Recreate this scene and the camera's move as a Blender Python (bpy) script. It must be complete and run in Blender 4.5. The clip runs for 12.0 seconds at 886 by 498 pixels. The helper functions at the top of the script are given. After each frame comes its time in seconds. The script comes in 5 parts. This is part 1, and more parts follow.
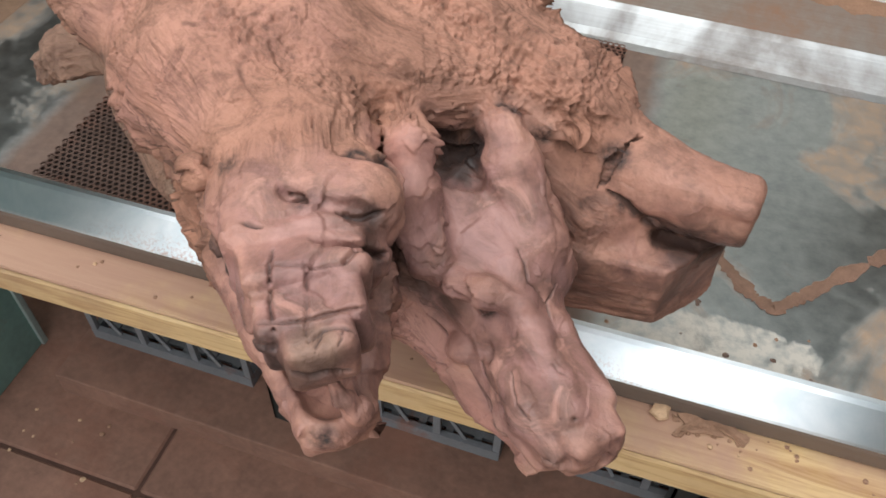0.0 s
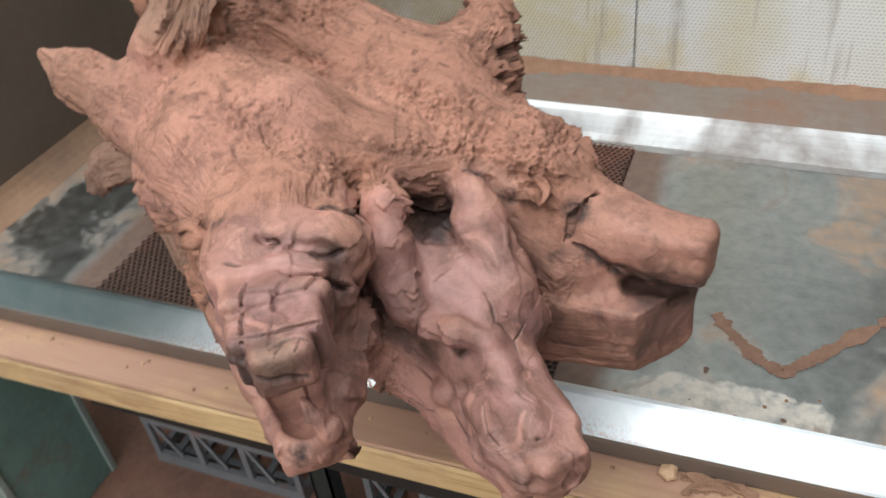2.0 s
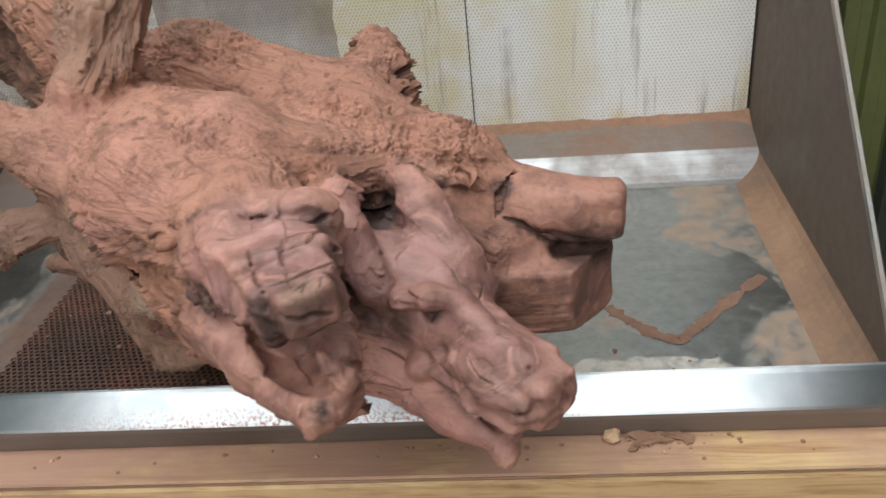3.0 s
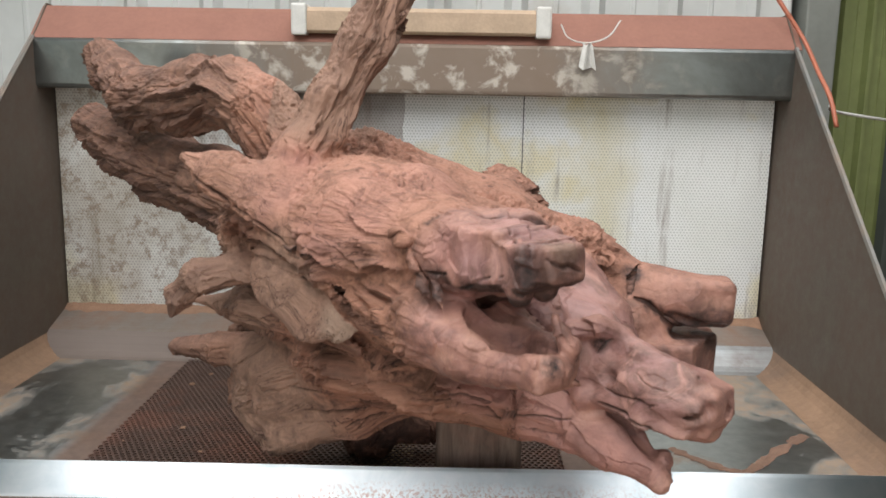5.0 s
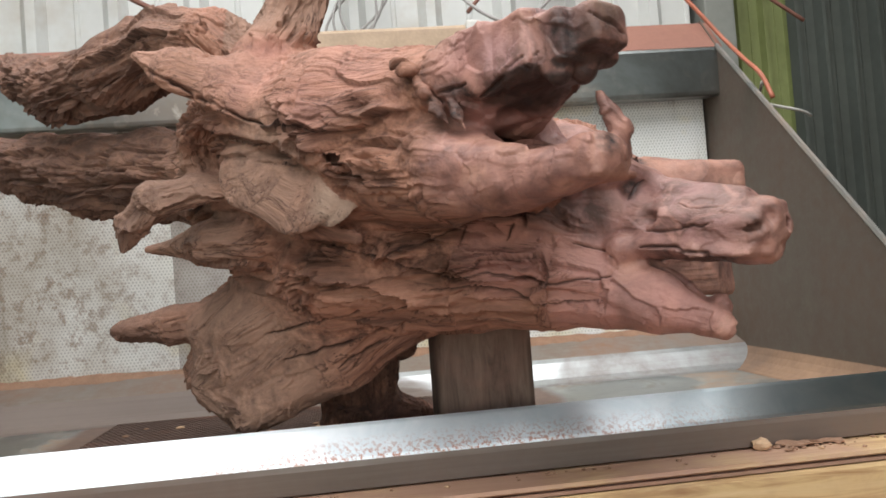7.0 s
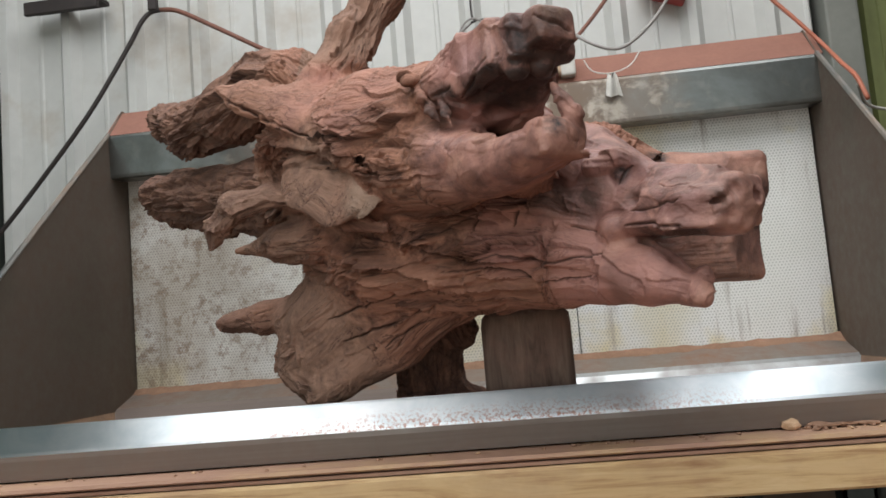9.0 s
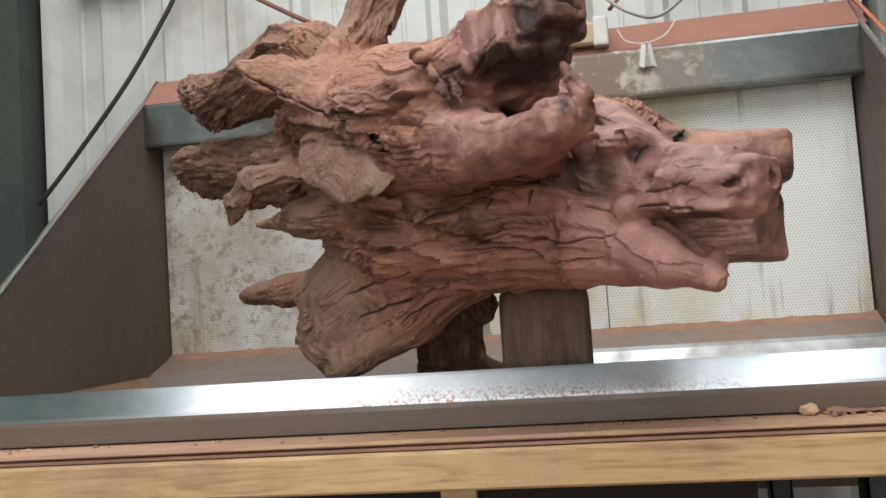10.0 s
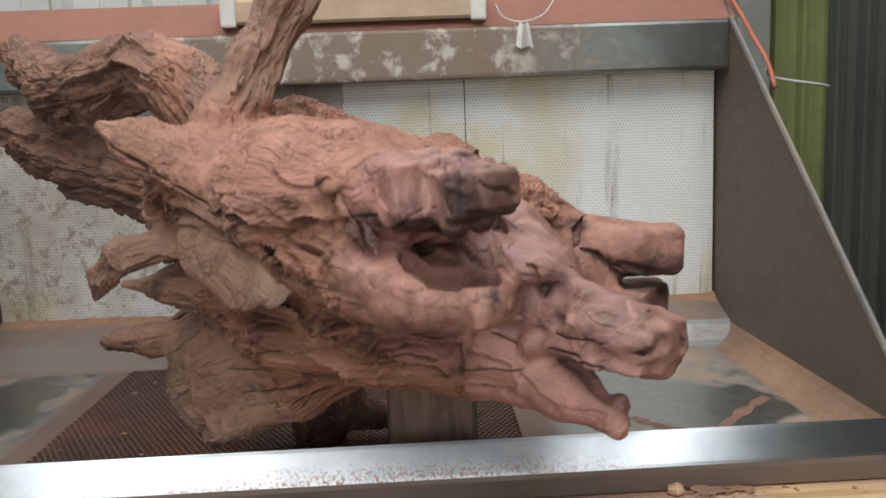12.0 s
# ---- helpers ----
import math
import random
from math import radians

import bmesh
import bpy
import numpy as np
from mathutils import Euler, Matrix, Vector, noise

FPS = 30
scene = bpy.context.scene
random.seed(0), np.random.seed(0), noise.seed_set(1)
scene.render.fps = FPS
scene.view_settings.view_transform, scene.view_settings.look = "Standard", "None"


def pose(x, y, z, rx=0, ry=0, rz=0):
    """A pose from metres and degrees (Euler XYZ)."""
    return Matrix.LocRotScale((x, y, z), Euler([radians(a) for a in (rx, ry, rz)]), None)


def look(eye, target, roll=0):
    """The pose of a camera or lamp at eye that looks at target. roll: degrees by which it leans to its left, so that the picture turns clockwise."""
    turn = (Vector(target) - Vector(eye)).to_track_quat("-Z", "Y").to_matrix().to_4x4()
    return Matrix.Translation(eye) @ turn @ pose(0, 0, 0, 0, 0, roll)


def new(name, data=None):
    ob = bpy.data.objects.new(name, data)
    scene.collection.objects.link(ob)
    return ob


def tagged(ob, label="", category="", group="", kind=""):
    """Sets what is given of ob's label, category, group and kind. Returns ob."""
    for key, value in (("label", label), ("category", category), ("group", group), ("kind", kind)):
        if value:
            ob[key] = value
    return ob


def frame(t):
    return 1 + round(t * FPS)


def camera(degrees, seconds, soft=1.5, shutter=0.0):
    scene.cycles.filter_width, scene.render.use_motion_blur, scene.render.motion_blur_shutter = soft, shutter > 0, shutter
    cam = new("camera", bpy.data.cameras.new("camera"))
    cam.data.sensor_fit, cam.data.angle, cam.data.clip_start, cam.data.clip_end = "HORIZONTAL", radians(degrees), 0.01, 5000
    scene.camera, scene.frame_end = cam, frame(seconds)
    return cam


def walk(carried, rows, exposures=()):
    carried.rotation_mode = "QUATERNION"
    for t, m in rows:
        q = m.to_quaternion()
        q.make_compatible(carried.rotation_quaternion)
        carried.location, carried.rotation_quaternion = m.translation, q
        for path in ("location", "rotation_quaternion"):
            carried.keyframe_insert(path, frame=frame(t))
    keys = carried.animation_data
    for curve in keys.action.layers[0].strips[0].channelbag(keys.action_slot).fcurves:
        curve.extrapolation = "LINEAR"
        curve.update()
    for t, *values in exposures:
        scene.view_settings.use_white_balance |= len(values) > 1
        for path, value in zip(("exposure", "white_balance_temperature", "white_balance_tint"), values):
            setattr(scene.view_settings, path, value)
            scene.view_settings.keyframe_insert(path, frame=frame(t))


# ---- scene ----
cam = camera(55.7, 12.0, soft=1.6, shutter=0.4)
PATH = [
    (0, (0.064, -0.018, 1.555), (-0.331, 1.222, 0.037), 1.7),
    (0.5, (0.087, -0.014, 1.551), (-0.422, 1.232, 0.073), 0.4),
    (1, (0.109, -0.01, 1.551), (-0.494, 1.28, 0.147), -1.1),
    (1.5, (0.153, -0.032, 1.554), (-0.494, 1.264, 0.175), -3.0),
    (2, (0.185, -0.092, 1.545), (-0.473, 1.321, 0.293), -6.6),
    (2.5, (0.158, -0.164, 1.517), (-0.303, 1.43, 0.402), -8.1),
    (3, (0.081, -0.245, 1.468), (-0.156, 1.459, 0.449), -6.4),
    (3.5, (-0.03, -0.328, 1.433), (-0.205, 1.488, 0.615), -5.6),
    (3.7, (-0.075, -0.36, 1.423), (-0.228, 1.499, 0.701), -4.7),
    (5.3, (-0.17, -0.478, 1.25), (-0.208, 1.493, 0.914), 1.4),
    (5.5, (-0.185, -0.472, 1.226), (-0.225, 1.5, 0.892), 1.0),
    (6, (-0.294, -0.417, 1.165), (-0.232, 1.542, 0.763), -1.3),
    (6.5, (-0.313, -0.391, 1.078), (-0.102, 1.589, 0.894), -3.7),
    (6.7, (-0.303, -0.381, 1.034), (-0.071, 1.604, 0.964), -4.2),
    (8.3, (-0.152, -0.493, 0.889), (-0.247, 1.492, 1.115), -4.0),
    (8.5, (-0.144, -0.492, 0.89), (-0.274, 1.491, 1.112), -4.2),
    (9, (-0.107, -0.497, 0.897), (-0.333, 1.479, 1.103), -4.8),
    (9.5, (-0.084, -0.499, 0.904), (-0.387, 1.47, 1.081), -4.4),
    (10, (-0.073, -0.491, 0.909), (-0.411, 1.476, 1.04), -3.9),
    (10.5, (-0.078, -0.48, 0.908), (-0.393, 1.491, 1.035), -3.2),
    (11, (-0.115, -0.444, 0.918), (-0.367, 1.526, 1.154), -2.7),
    (11.5, (-0.154, -0.379, 1.033), (-0.15, 1.621, 1.002), -1.6),
    (12, (-0.138, -0.447, 1.203), (-0.088, 1.532, 0.915), -2.1),
]
walk(cam, [(t, look(eye, target, roll)) for t, eye, target, roll in PATH], [(0, -0.1), (1.5, 0.0), (3.0, -0.18), (3.5, -0.25), (5.5, 0.07), (6.0, -0.02), (6.5, 0.24), (8.5, -0.26), (9.0, -0.24), (9.5, -0.14), (10.5, 0.04), (11.0, -0.06), (11.5, -0.05), (12, -0.22)])

# ---- light ----
GROUND, WALL_Y, ROOF = 0.05, 1.68, 2.7
world = bpy.data.worlds.new("overcast")
scene.world = world
world.use_nodes = True
wn = world.node_tree
sky = wn.nodes.new("ShaderNodeTexSky")
sky.sky_type, sky.sun_disc, sky.sun_elevation, sky.sun_rotation = "NISHITA", False, radians(50), radians(200)
wn.nodes["Background"].inputs["Strength"].default_value = 0.12
wn.links.new(sky.outputs["Color"], wn.nodes["Background"].inputs["Color"])


def area(name, m, sx, sy, watts, colour):
    data = bpy.data.lights.new(name, "AREA")
    data.shape, data.size, data.size_y, data.energy, data.color = "RECTANGLE", sx, sy, watts, colour
    ob = new(name, data)
    ob.matrix_world = m
    return ob


area("doorway_daylight", look((-0.55, -2.32, 1.08), (-0.5, 0.5, 1.03)), 3.4, 1.9, 24, (0.98, 0.98, 0.95))
area("skylight_daylight", pose(-0.295, -0.42, 2.66), 2.42, 3.42, 88, (0.98, 0.985, 0.965))

# ---- materials ----


def nodes(name, rough=0.6, metal=0.0):
    m = bpy.data.materials.new(name)
    m.use_nodes = True
    t = m.node_tree
    b = t.nodes["Principled BSDF"]
    b.inputs["Roughness"].default_value, b.inputs["Metallic"].default_value = rough, metal
    return m, t, b


def coords(t, scale=(1, 1, 1), kind="Object"):
    c, mp = t.nodes.new("ShaderNodeTexCoord"), t.nodes.new("ShaderNodeMapping")
    mp.inputs["Scale"].default_value = scale
    t.links.new(c.outputs[kind], mp.inputs["Vector"])
    return mp.outputs["Vector"]


def tex_noise(t, vec, scale, detail=4.0, rough=0.6, warp=0.0):
    n = t.nodes.new("ShaderNodeTexNoise")
    n.inputs["Scale"].default_value, n.inputs["Detail"].default_value = scale, detail
    n.inputs["Roughness"].default_value, n.inputs["Distortion"].default_value = rough, warp
    t.links.new(vec, n.inputs["Vector"])
    return n.outputs["Fac"]


def ramp(t, fac, *stops):
    r = t.nodes.new("ShaderNodeValToRGB")
    e = r.color_ramp.elements
    while len(e) < len(stops):
        e.new(0.5)
    for el, (p, c) in zip(e, stops):
        el.position, el.color = p, (*c, 1) if len(c) == 3 else (c[0], c[0], c[0], 1)
    t.links.new(fac, r.inputs["Fac"])
    return r.outputs["Color"]


def mix(t, fac, a, b, mode="MIX"):
    n = t.nodes.new("ShaderNodeMix")
    n.data_type, n.blend_type = "RGBA", mode
    for k, v in ((0, fac), (6, a), (7, b)):
        if isinstance(v, (tuple, float, int)):
            n.inputs[k].default_value = v if k == 0 else (*v, 1)
        else:
            t.links.new(v, n.inputs[k])
    return n.outputs[2]


def math_node(t, op, a, b=0.0, clamp=False):
    n = t.nodes.new("ShaderNodeMath")
    n.operation, n.use_clamp = op, clamp
    for k, v in ((0, a), (1, b)):
        if isinstance(v, (float, int)):
            n.inputs[k].default_value = v
        else:
            t.links.new(v, n.inputs[k])
    return n.outputs[0]


def bump(t, bsdf, height, strength=0.3, distance=0.01):
    n = t.nodes.new("ShaderNodeBump")
    n.inputs["Strength"].default_value, n.inputs["Distance"].default_value = strength, distance
    t.links.new(height, n.inputs["Height"])
    t.links.new(n.outputs["Normal"], bsdf.inputs["Normal"])


def attribute(t, name, out="Fac"):
    n = t.nodes.new("ShaderNodeAttribute")
    n.attribute_name = name
    return n.outputs[out]


def plain(name, colour, rough=0.6, metal=0.0, vary=0.25, scale=14, dust=None, dust_amount=0.4, bumps=0.15):
    """A surface with blotches at two scales, and a coat of dust where given."""
    m, t, b = nodes(name, rough, metal)
    v = coords(t)
    dark = tuple(c * (1 - vary) for c in colour)
    light = tuple(min(1, c * (1 + vary)) for c in colour)
    big, fine = tex_noise(t, v, scale, 5), tex_noise(t, v, scale * 9, 3)
    col = ramp(t, big, (0.3, dark), (0.7, light))
    col = mix(t, 0.35, col, ramp(t, fine, (0.3, dark), (0.7, light)))
    if dust:
        f = math_node(t, "MULTIPLY", ramp(t, tex_noise(t, v, scale * 0.45, 6, 0.7), (0.62 - dust_amount * 0.5, (0,)), (0.72, (1,))), 0.85)
        col = mix(t, f, col, dust)
        r = math_node(t, "ADD", math_node(t, "MULTIPLY", f, 0.5), rough, True)
        t.links.new(r, b.inputs["Roughness"])
        t.links.new(math_node(t, "MULTIPLY", math_node(t, "SUBTRACT", 1.0, f), metal), b.inputs["Metallic"])
    t.links.new(col, b.inputs["Base Color"])
    bump(t, b, fine, bumps, 0.003)
    return m


RED_DUST = (0.27, 0.115, 0.075)
TAN_DUST = (0.31, 0.18, 0.115)


def make_steel(name, rough=0.3, dust_amount=0.3, dust=TAN_DUST, tint=(0.48, 0.48, 0.46), west=0.0):
    m, t, b = nodes(name, rough, 1.0)
    v = coords(t)
    brushed = tex_noise(t, coords(t, (3, 260, 260)), 1.0, 3)
    blot = tex_noise(t, v, 4.5, 7, 0.62, 0.6)
    if west:
        # heavier dust towards the west end
        sep = t.nodes.new("ShaderNodeSeparateXYZ")
        t.links.new(v, sep.inputs[0])
        cover = math_node(t, "MULTIPLY", ramp(t, math_node(t, "ADD", math_node(t, "MULTIPLY", sep.outputs[0], -1.0), math_node(t, "MULTIPLY", blot, 1.5)), (0.85, (0,)), (1.15, (1,))), west)
    scratch = tex_noise(t, v, 38, 5, 0.7)
    dirt = ramp(t, blot, (0.62 - dust_amount, (0,)), (0.78 - dust_amount * 0.5, (1,)))
    dirt = math_node(t, "MULTIPLY", dirt, ramp(t, scratch, (0.25, (0.35,)), (0.7, (1,))))
    if west:
        dirt = math_node(t, "MAXIMUM", dirt, cover)
    col = mix(t, dirt, ramp(t, brushed, (0.3, tuple(c * 0.86 for c in tint)), (0.7, tint)), dust)
    t.links.new(col, b.inputs["Base Color"])
    t.links.new(math_node(t, "SUBTRACT", 1.0, dirt, True), b.inputs["Metallic"])
    rr = math_node(t, "ADD", math_node(t, "MULTIPLY", scratch, 0.22), rough - 0.08)
    t.links.new(math_node(t, "ADD", rr, math_node(t, "MULTIPLY", dirt, 0.4), True), b.inputs["Roughness"])
    bump(t, b, math_node(t, "ADD", math_node(t, "MULTIPLY", brushed, 0.3), blot), 0.12, 0.004)
    return m


def make_pine(name, soil=(0.46, 0.62), amount=0.5, soiled=TAN_DUST):
    m, t, b = nodes(name, 0.62)
    v = coords(t, (1.0, 14, 14))
    rings = tex_noise(t, v, 5.0, 6, 0.65, 1.2)
    col = ramp(t, rings, (0.3, (0.36, 0.19, 0.075)), (0.5, (0.60, 0.41, 0.20)), (0.72, (0.68, 0.50, 0.27)))
    knots = t.nodes.new("ShaderNodeTexVoronoi")
    knots.inputs["Scale"].default_value = 4.2
    t.links.new(coords(t, (1.0, 2.2, 2.2)), knots.inputs["Vector"])
    k = ramp(t, knots.outputs["Distance"], (0.035, (1,)), (0.10, (0,)))
    col = mix(t, math_node(t, "MULTIPLY", k, 0.75), col, (0.16, 0.075, 0.03))
    dust = ramp(t, tex_noise(t, coords(t), 3.4, 6, 0.65), (soil[0], (0,)), (soil[1], (1,)))
    col = mix(t, math_node(t, "MULTIPLY", dust, amount), col, soiled)
    t.links.new(col, b.inputs["Base Color"])
    bump(t, b, rings, 0.25, 0.003)
    return m


def make_perforated(name):
    """Painted perforated metal: a hexagonal field of small dark holes, water stains and drips."""
    m, t, b = nodes(name, 0.5, 0.15)
    v = coords(t)
    sep = t.nodes.new("ShaderNodeSeparateXYZ")
    t.links.new(v, sep.inputs[0])
    pitch = 0.0068

    def lattice(ox, oz):
        fx = math_node(t, "FRACT", math_node(t, "ADD", math_node(t, "DIVIDE", sep.outputs[0], pitch), ox))
        fz = math_node(t, "FRACT", math_node(t, "ADD", math_node(t, "DIVIDE", sep.outputs[2], pitch * 1.732), oz))
        dx = math_node(t, "SUBTRACT", fx, 0.5)
        dz = math_node(t, "MULTIPLY", math_node(t, "SUBTRACT", fz, 0.5), 1.732)
        return math_node(t, "SQRT", math_node(t, "ADD", math_node(t, "MULTIPLY", dx, dx), math_node(t, "MULTIPLY", dz, dz)))

    d = math_node(t, "MINIMUM", lattice(20.0, 20.0), lattice(20.5, 20.5))
    hole = ramp(t, d, (0.20, (1,)), (0.30, (0,)))
    big = tex_noise(t, v, 2.6, 5, 0.6)
    col = ramp(t, big, (0.32, (0.80, 0.80, 0.75)), (0.52, (0.86, 0.86, 0.83)), (0.60, (0.78, 0.71, 0.50)), (0.72, (0.82, 0.83, 0.79)))
    old = math_node(t, "ABSOLUTE", math_node(t, "SUBTRACT", math_node(t, "ADD", sep.outputs[0], math_node(t, "MULTIPLY", big, 0.12)), 0.185))
    col = mix(t, ramp(t, math_node(t, "ADD", old, math_node(t, "MULTIPLY", tex_noise(t, v, 12, 5, 0.6), 0.12)), (0.06, (0.55,)), (0.14, (0,))), col, (0.66, 0.57, 0.30))
    drip = tex_noise(t, coords(t, (26, 1, 1.6)), 1.0, 5, 0.7)
    spots = tex_noise(t, v, 42, 5, 0.75)
    grime = math_node(t, "MULTIPLY", ramp(t, drip, (0.56, (0,)), (0.70, (1,))), ramp(t, tex_noise(t, v, 5, 4), (0.45, (0,)), (0.6, (1,))))
    col = mix(t, math_node(t, "MULTIPLY", grime, 0.75), col, (0.18, 0.12, 0.07))
    left = ramp(t, math_node(t, "ADD", math_node(t, "MULTIPLY", sep.outputs[0], -1.0), math_node(t, "MULTIPLY", big, 0.25)), (0.55, (0,)), (0.95, (1,)))
    speck = math_node(t, "MULTIPLY", ramp(t, spots, (0.5, (0,)), (0.63, (1,))), left)
    col = mix(t, math_node(t, "MULTIPLY", speck, 0.8), col, (0.24, 0.13, 0.08))
    film = math_node(t, "MULTIPLY", left, ramp(t, tex_noise(t, v, 9, 5, 0.65), (0.3, (0.2,)), (0.65, (0.7,))))
    col = mix(t, film, col, (0.36, 0.29, 0.21))
    soiled = math_node(t, "MULTIPLY", math_node(t, "GREATER_THAN", sep.outputs[0], -0.62), math_node(t, "LESS_THAN", math_node(t, "ADD", sep.outputs[0], math_node(t, "MULTIPLY", tex_noise(t, v, 14, 4), 0.03)), -0.27))
    soiled = math_node(t, "MULTIPLY", soiled, ramp(t, tex_noise(t, v, 7, 5), (0.25, (0.45,)), (0.6, (1,))))
    col = mix(t, math_node(t, "MULTIPLY", soiled, 0.7), col, (0.17, 0.115, 0.085))
    col = mix(t, math_node(t, "MULTIPLY", hole, 0.38), col, (0.08, 0.07, 0.055))
    t.links.new(col, b.inputs["Base Color"])
    bump(t, b, math_node(t, "SUBTRACT", 1.0, hole), 0.35, 0.001)
    return m


def make_driftwood(name):
    """Weathered root wood under sanding dust: torn fibres along the grain, pale heart, pink sanded skin, charring and
    painted shade.
    """
    m, t, b = nodes(name, 0.85)
    b.inputs["Specular IOR Level"].default_value = 0.45
    g = attribute(t, "grain", "Vector")
    v = coords(t)
    fibre, fine = tex_noise(t, g, 34, 7, 0.68, 0.5), tex_noise(t, g, 170, 6, 0.75, 0.3)
    cloud, grit = tex_noise(t, v, 9, 5, 0.6), tex_noise(t, v, 300, 4, 0.75)
    seam = ramp(t, attribute(t, "seam"), (0.2, (0,)), (0.75, (1,)))
    even = tex_noise(t, v, 60, 5, 0.7)

    def faded(a, b):
        return math_node(t, "ADD", math_node(t, "MULTIPLY", a, seam), math_node(t, "MULTIPLY", b, math_node(t, "SUBTRACT", 1.0, seam)))

    fibre, fine = faded(fibre, even), faded(fine, even)
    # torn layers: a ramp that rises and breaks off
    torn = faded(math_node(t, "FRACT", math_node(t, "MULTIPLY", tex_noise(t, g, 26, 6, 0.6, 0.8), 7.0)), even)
    # dark foot of each break, painting the shade under it
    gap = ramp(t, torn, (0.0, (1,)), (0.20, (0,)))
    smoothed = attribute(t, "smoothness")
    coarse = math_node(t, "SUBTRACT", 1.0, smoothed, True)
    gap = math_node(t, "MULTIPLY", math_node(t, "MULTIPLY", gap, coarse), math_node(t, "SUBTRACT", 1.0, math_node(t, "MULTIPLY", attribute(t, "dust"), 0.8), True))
    rough_col = ramp(t, fibre, (0.32, (0.085, 0.042, 0.030)), (0.44, (0.25, 0.125, 0.085)), (0.57, (0.46, 0.235, 0.158)), (0.74, (0.64, 0.36, 0.255)))
    rough_col = mix(t, 0.35, rough_col, ramp(t, fine, (0.35, (0.11, 0.05, 0.034)), (0.65, (0.50, 0.28, 0.20))))
    dusty = ramp(t, cloud, (0.3, (0.43, 0.226, 0.165)), (0.7, (0.58, 0.325, 0.242)))
    dusty = mix(t, ramp(t, tex_noise(t, v, 34, 7, 0.72, 0.8), (0.47, (0,)), (0.62, (0.85,))), dusty, (0.20, 0.105, 0.075))
    dusty = mix(t, ramp(t, fine, (0.36, (0.45,)), (0.48, (0,))), dusty, (0.26, 0.14, 0.10))
    smooth_col = ramp(t, tex_noise(t, v, 15, 6, 0.62, 0.7), (0.38, (0.13, 0.072, 0.066)), (0.46, (0.31, 0.172, 0.158)), (0.54, (0.54, 0.295, 0.250)), (0.64, (0.72, 0.43, 0.345)))
    veins = tex_noise(t, v, 40, 6, 0.65, 1.2)
    smooth_col = mix(t, ramp(t, veins, (0.38, (0.32,)), (0.48, (0,))), smooth_col, (0.17, 0.095, 0.08))
    smooth_col = mix(t, 0.2, smooth_col, rough_col)
    col = mix(t, smoothed, rough_col, smooth_col)
    col = mix(t, math_node(t, "MULTIPLY", attribute(t, "pink"), ramp(t, cloud, (0.3, (0.2,)), (0.7, (0.75,)))), col, (0.72, 0.385, 0.345))
    hue = ramp(t, tex_noise(t, v, 26, 5, 0.6, 1.0), (0.36, (0.44, 0.265, 0.262)), (0.47, (0.30, 0.165, 0.162)), (0.56, (0.17, 0.098, 0.088)), (0.66, (0.54, 0.31, 0.27)))
    col = mix(t, math_node(t, "MULTIPLY", attribute(t, "mauve"), 0.8), col, hue)
    col = mix(t, math_node(t, "MULTIPLY", attribute(t, "dust"), ramp(t, grit, (0.3, (0.45,)), (0.62, (0.95,)))), col, dusty)
    col = mix(t, math_node(t, "MULTIPLY", attribute(t, "pale"), 0.85), col, ramp(t, fine, (0.3, (0.56, 0.43, 0.33)), (0.7, (0.66, 0.53, 0.42))))
    col = mix(t, math_node(t, "MULTIPLY", attribute(t, "grey"), 0.7), col, ramp(t, fibre, (0.3, (0.20, 0.13, 0.098)), (0.7, (0.42, 0.29, 0.22))))
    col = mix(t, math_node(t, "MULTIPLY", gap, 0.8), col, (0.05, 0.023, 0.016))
    # burnt marks, with painted recess shade carried in the same mask
    char_shade = math_node(t, "MULTIPLY", attribute(t, "char_shade"), ramp(t, tex_noise(t, v, 70, 5, 0.7), (0.35, (0.15,)), (0.6, (1,))))
    # brown patches, several of them painted shade
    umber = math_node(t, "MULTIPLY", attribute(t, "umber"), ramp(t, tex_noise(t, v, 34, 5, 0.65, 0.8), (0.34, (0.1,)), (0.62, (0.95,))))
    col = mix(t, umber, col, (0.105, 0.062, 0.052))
    col = mix(t, char_shade, col, (0.035, 0.026, 0.026))
    # splits, plus shade painted under layers and in grooves and pits
    col = mix(t, math_node(t, "MULTIPLY", attribute(t, "crack_shade"), 0.88), col, (0.04, 0.019, 0.014))
    col = mix(t, 1.0, col, (0.80, 0.735, 0.69), "MULTIPLY")
    t.links.new(math_node(t, "SUBTRACT", 0.86, math_node(t, "MULTIPLY", smoothed, 0.42)), b.inputs["Roughness"])
    t.links.new(col, b.inputs["Base Color"])
    h = math_node(t, "ADD", math_node(t, "MULTIPLY", fine, 0.5), math_node(t, "MULTIPLY", grit, 0.25))
    h = math_node(t, "ADD", h, math_node(t, "MULTIPLY", math_node(t, "MULTIPLY", torn, coarse), 0.9))
    h = math_node(t, "ADD", h, math_node(t, "MULTIPLY", veins, 0.5))
    bump(t, b, h, 0.6, 0.004)
    return m


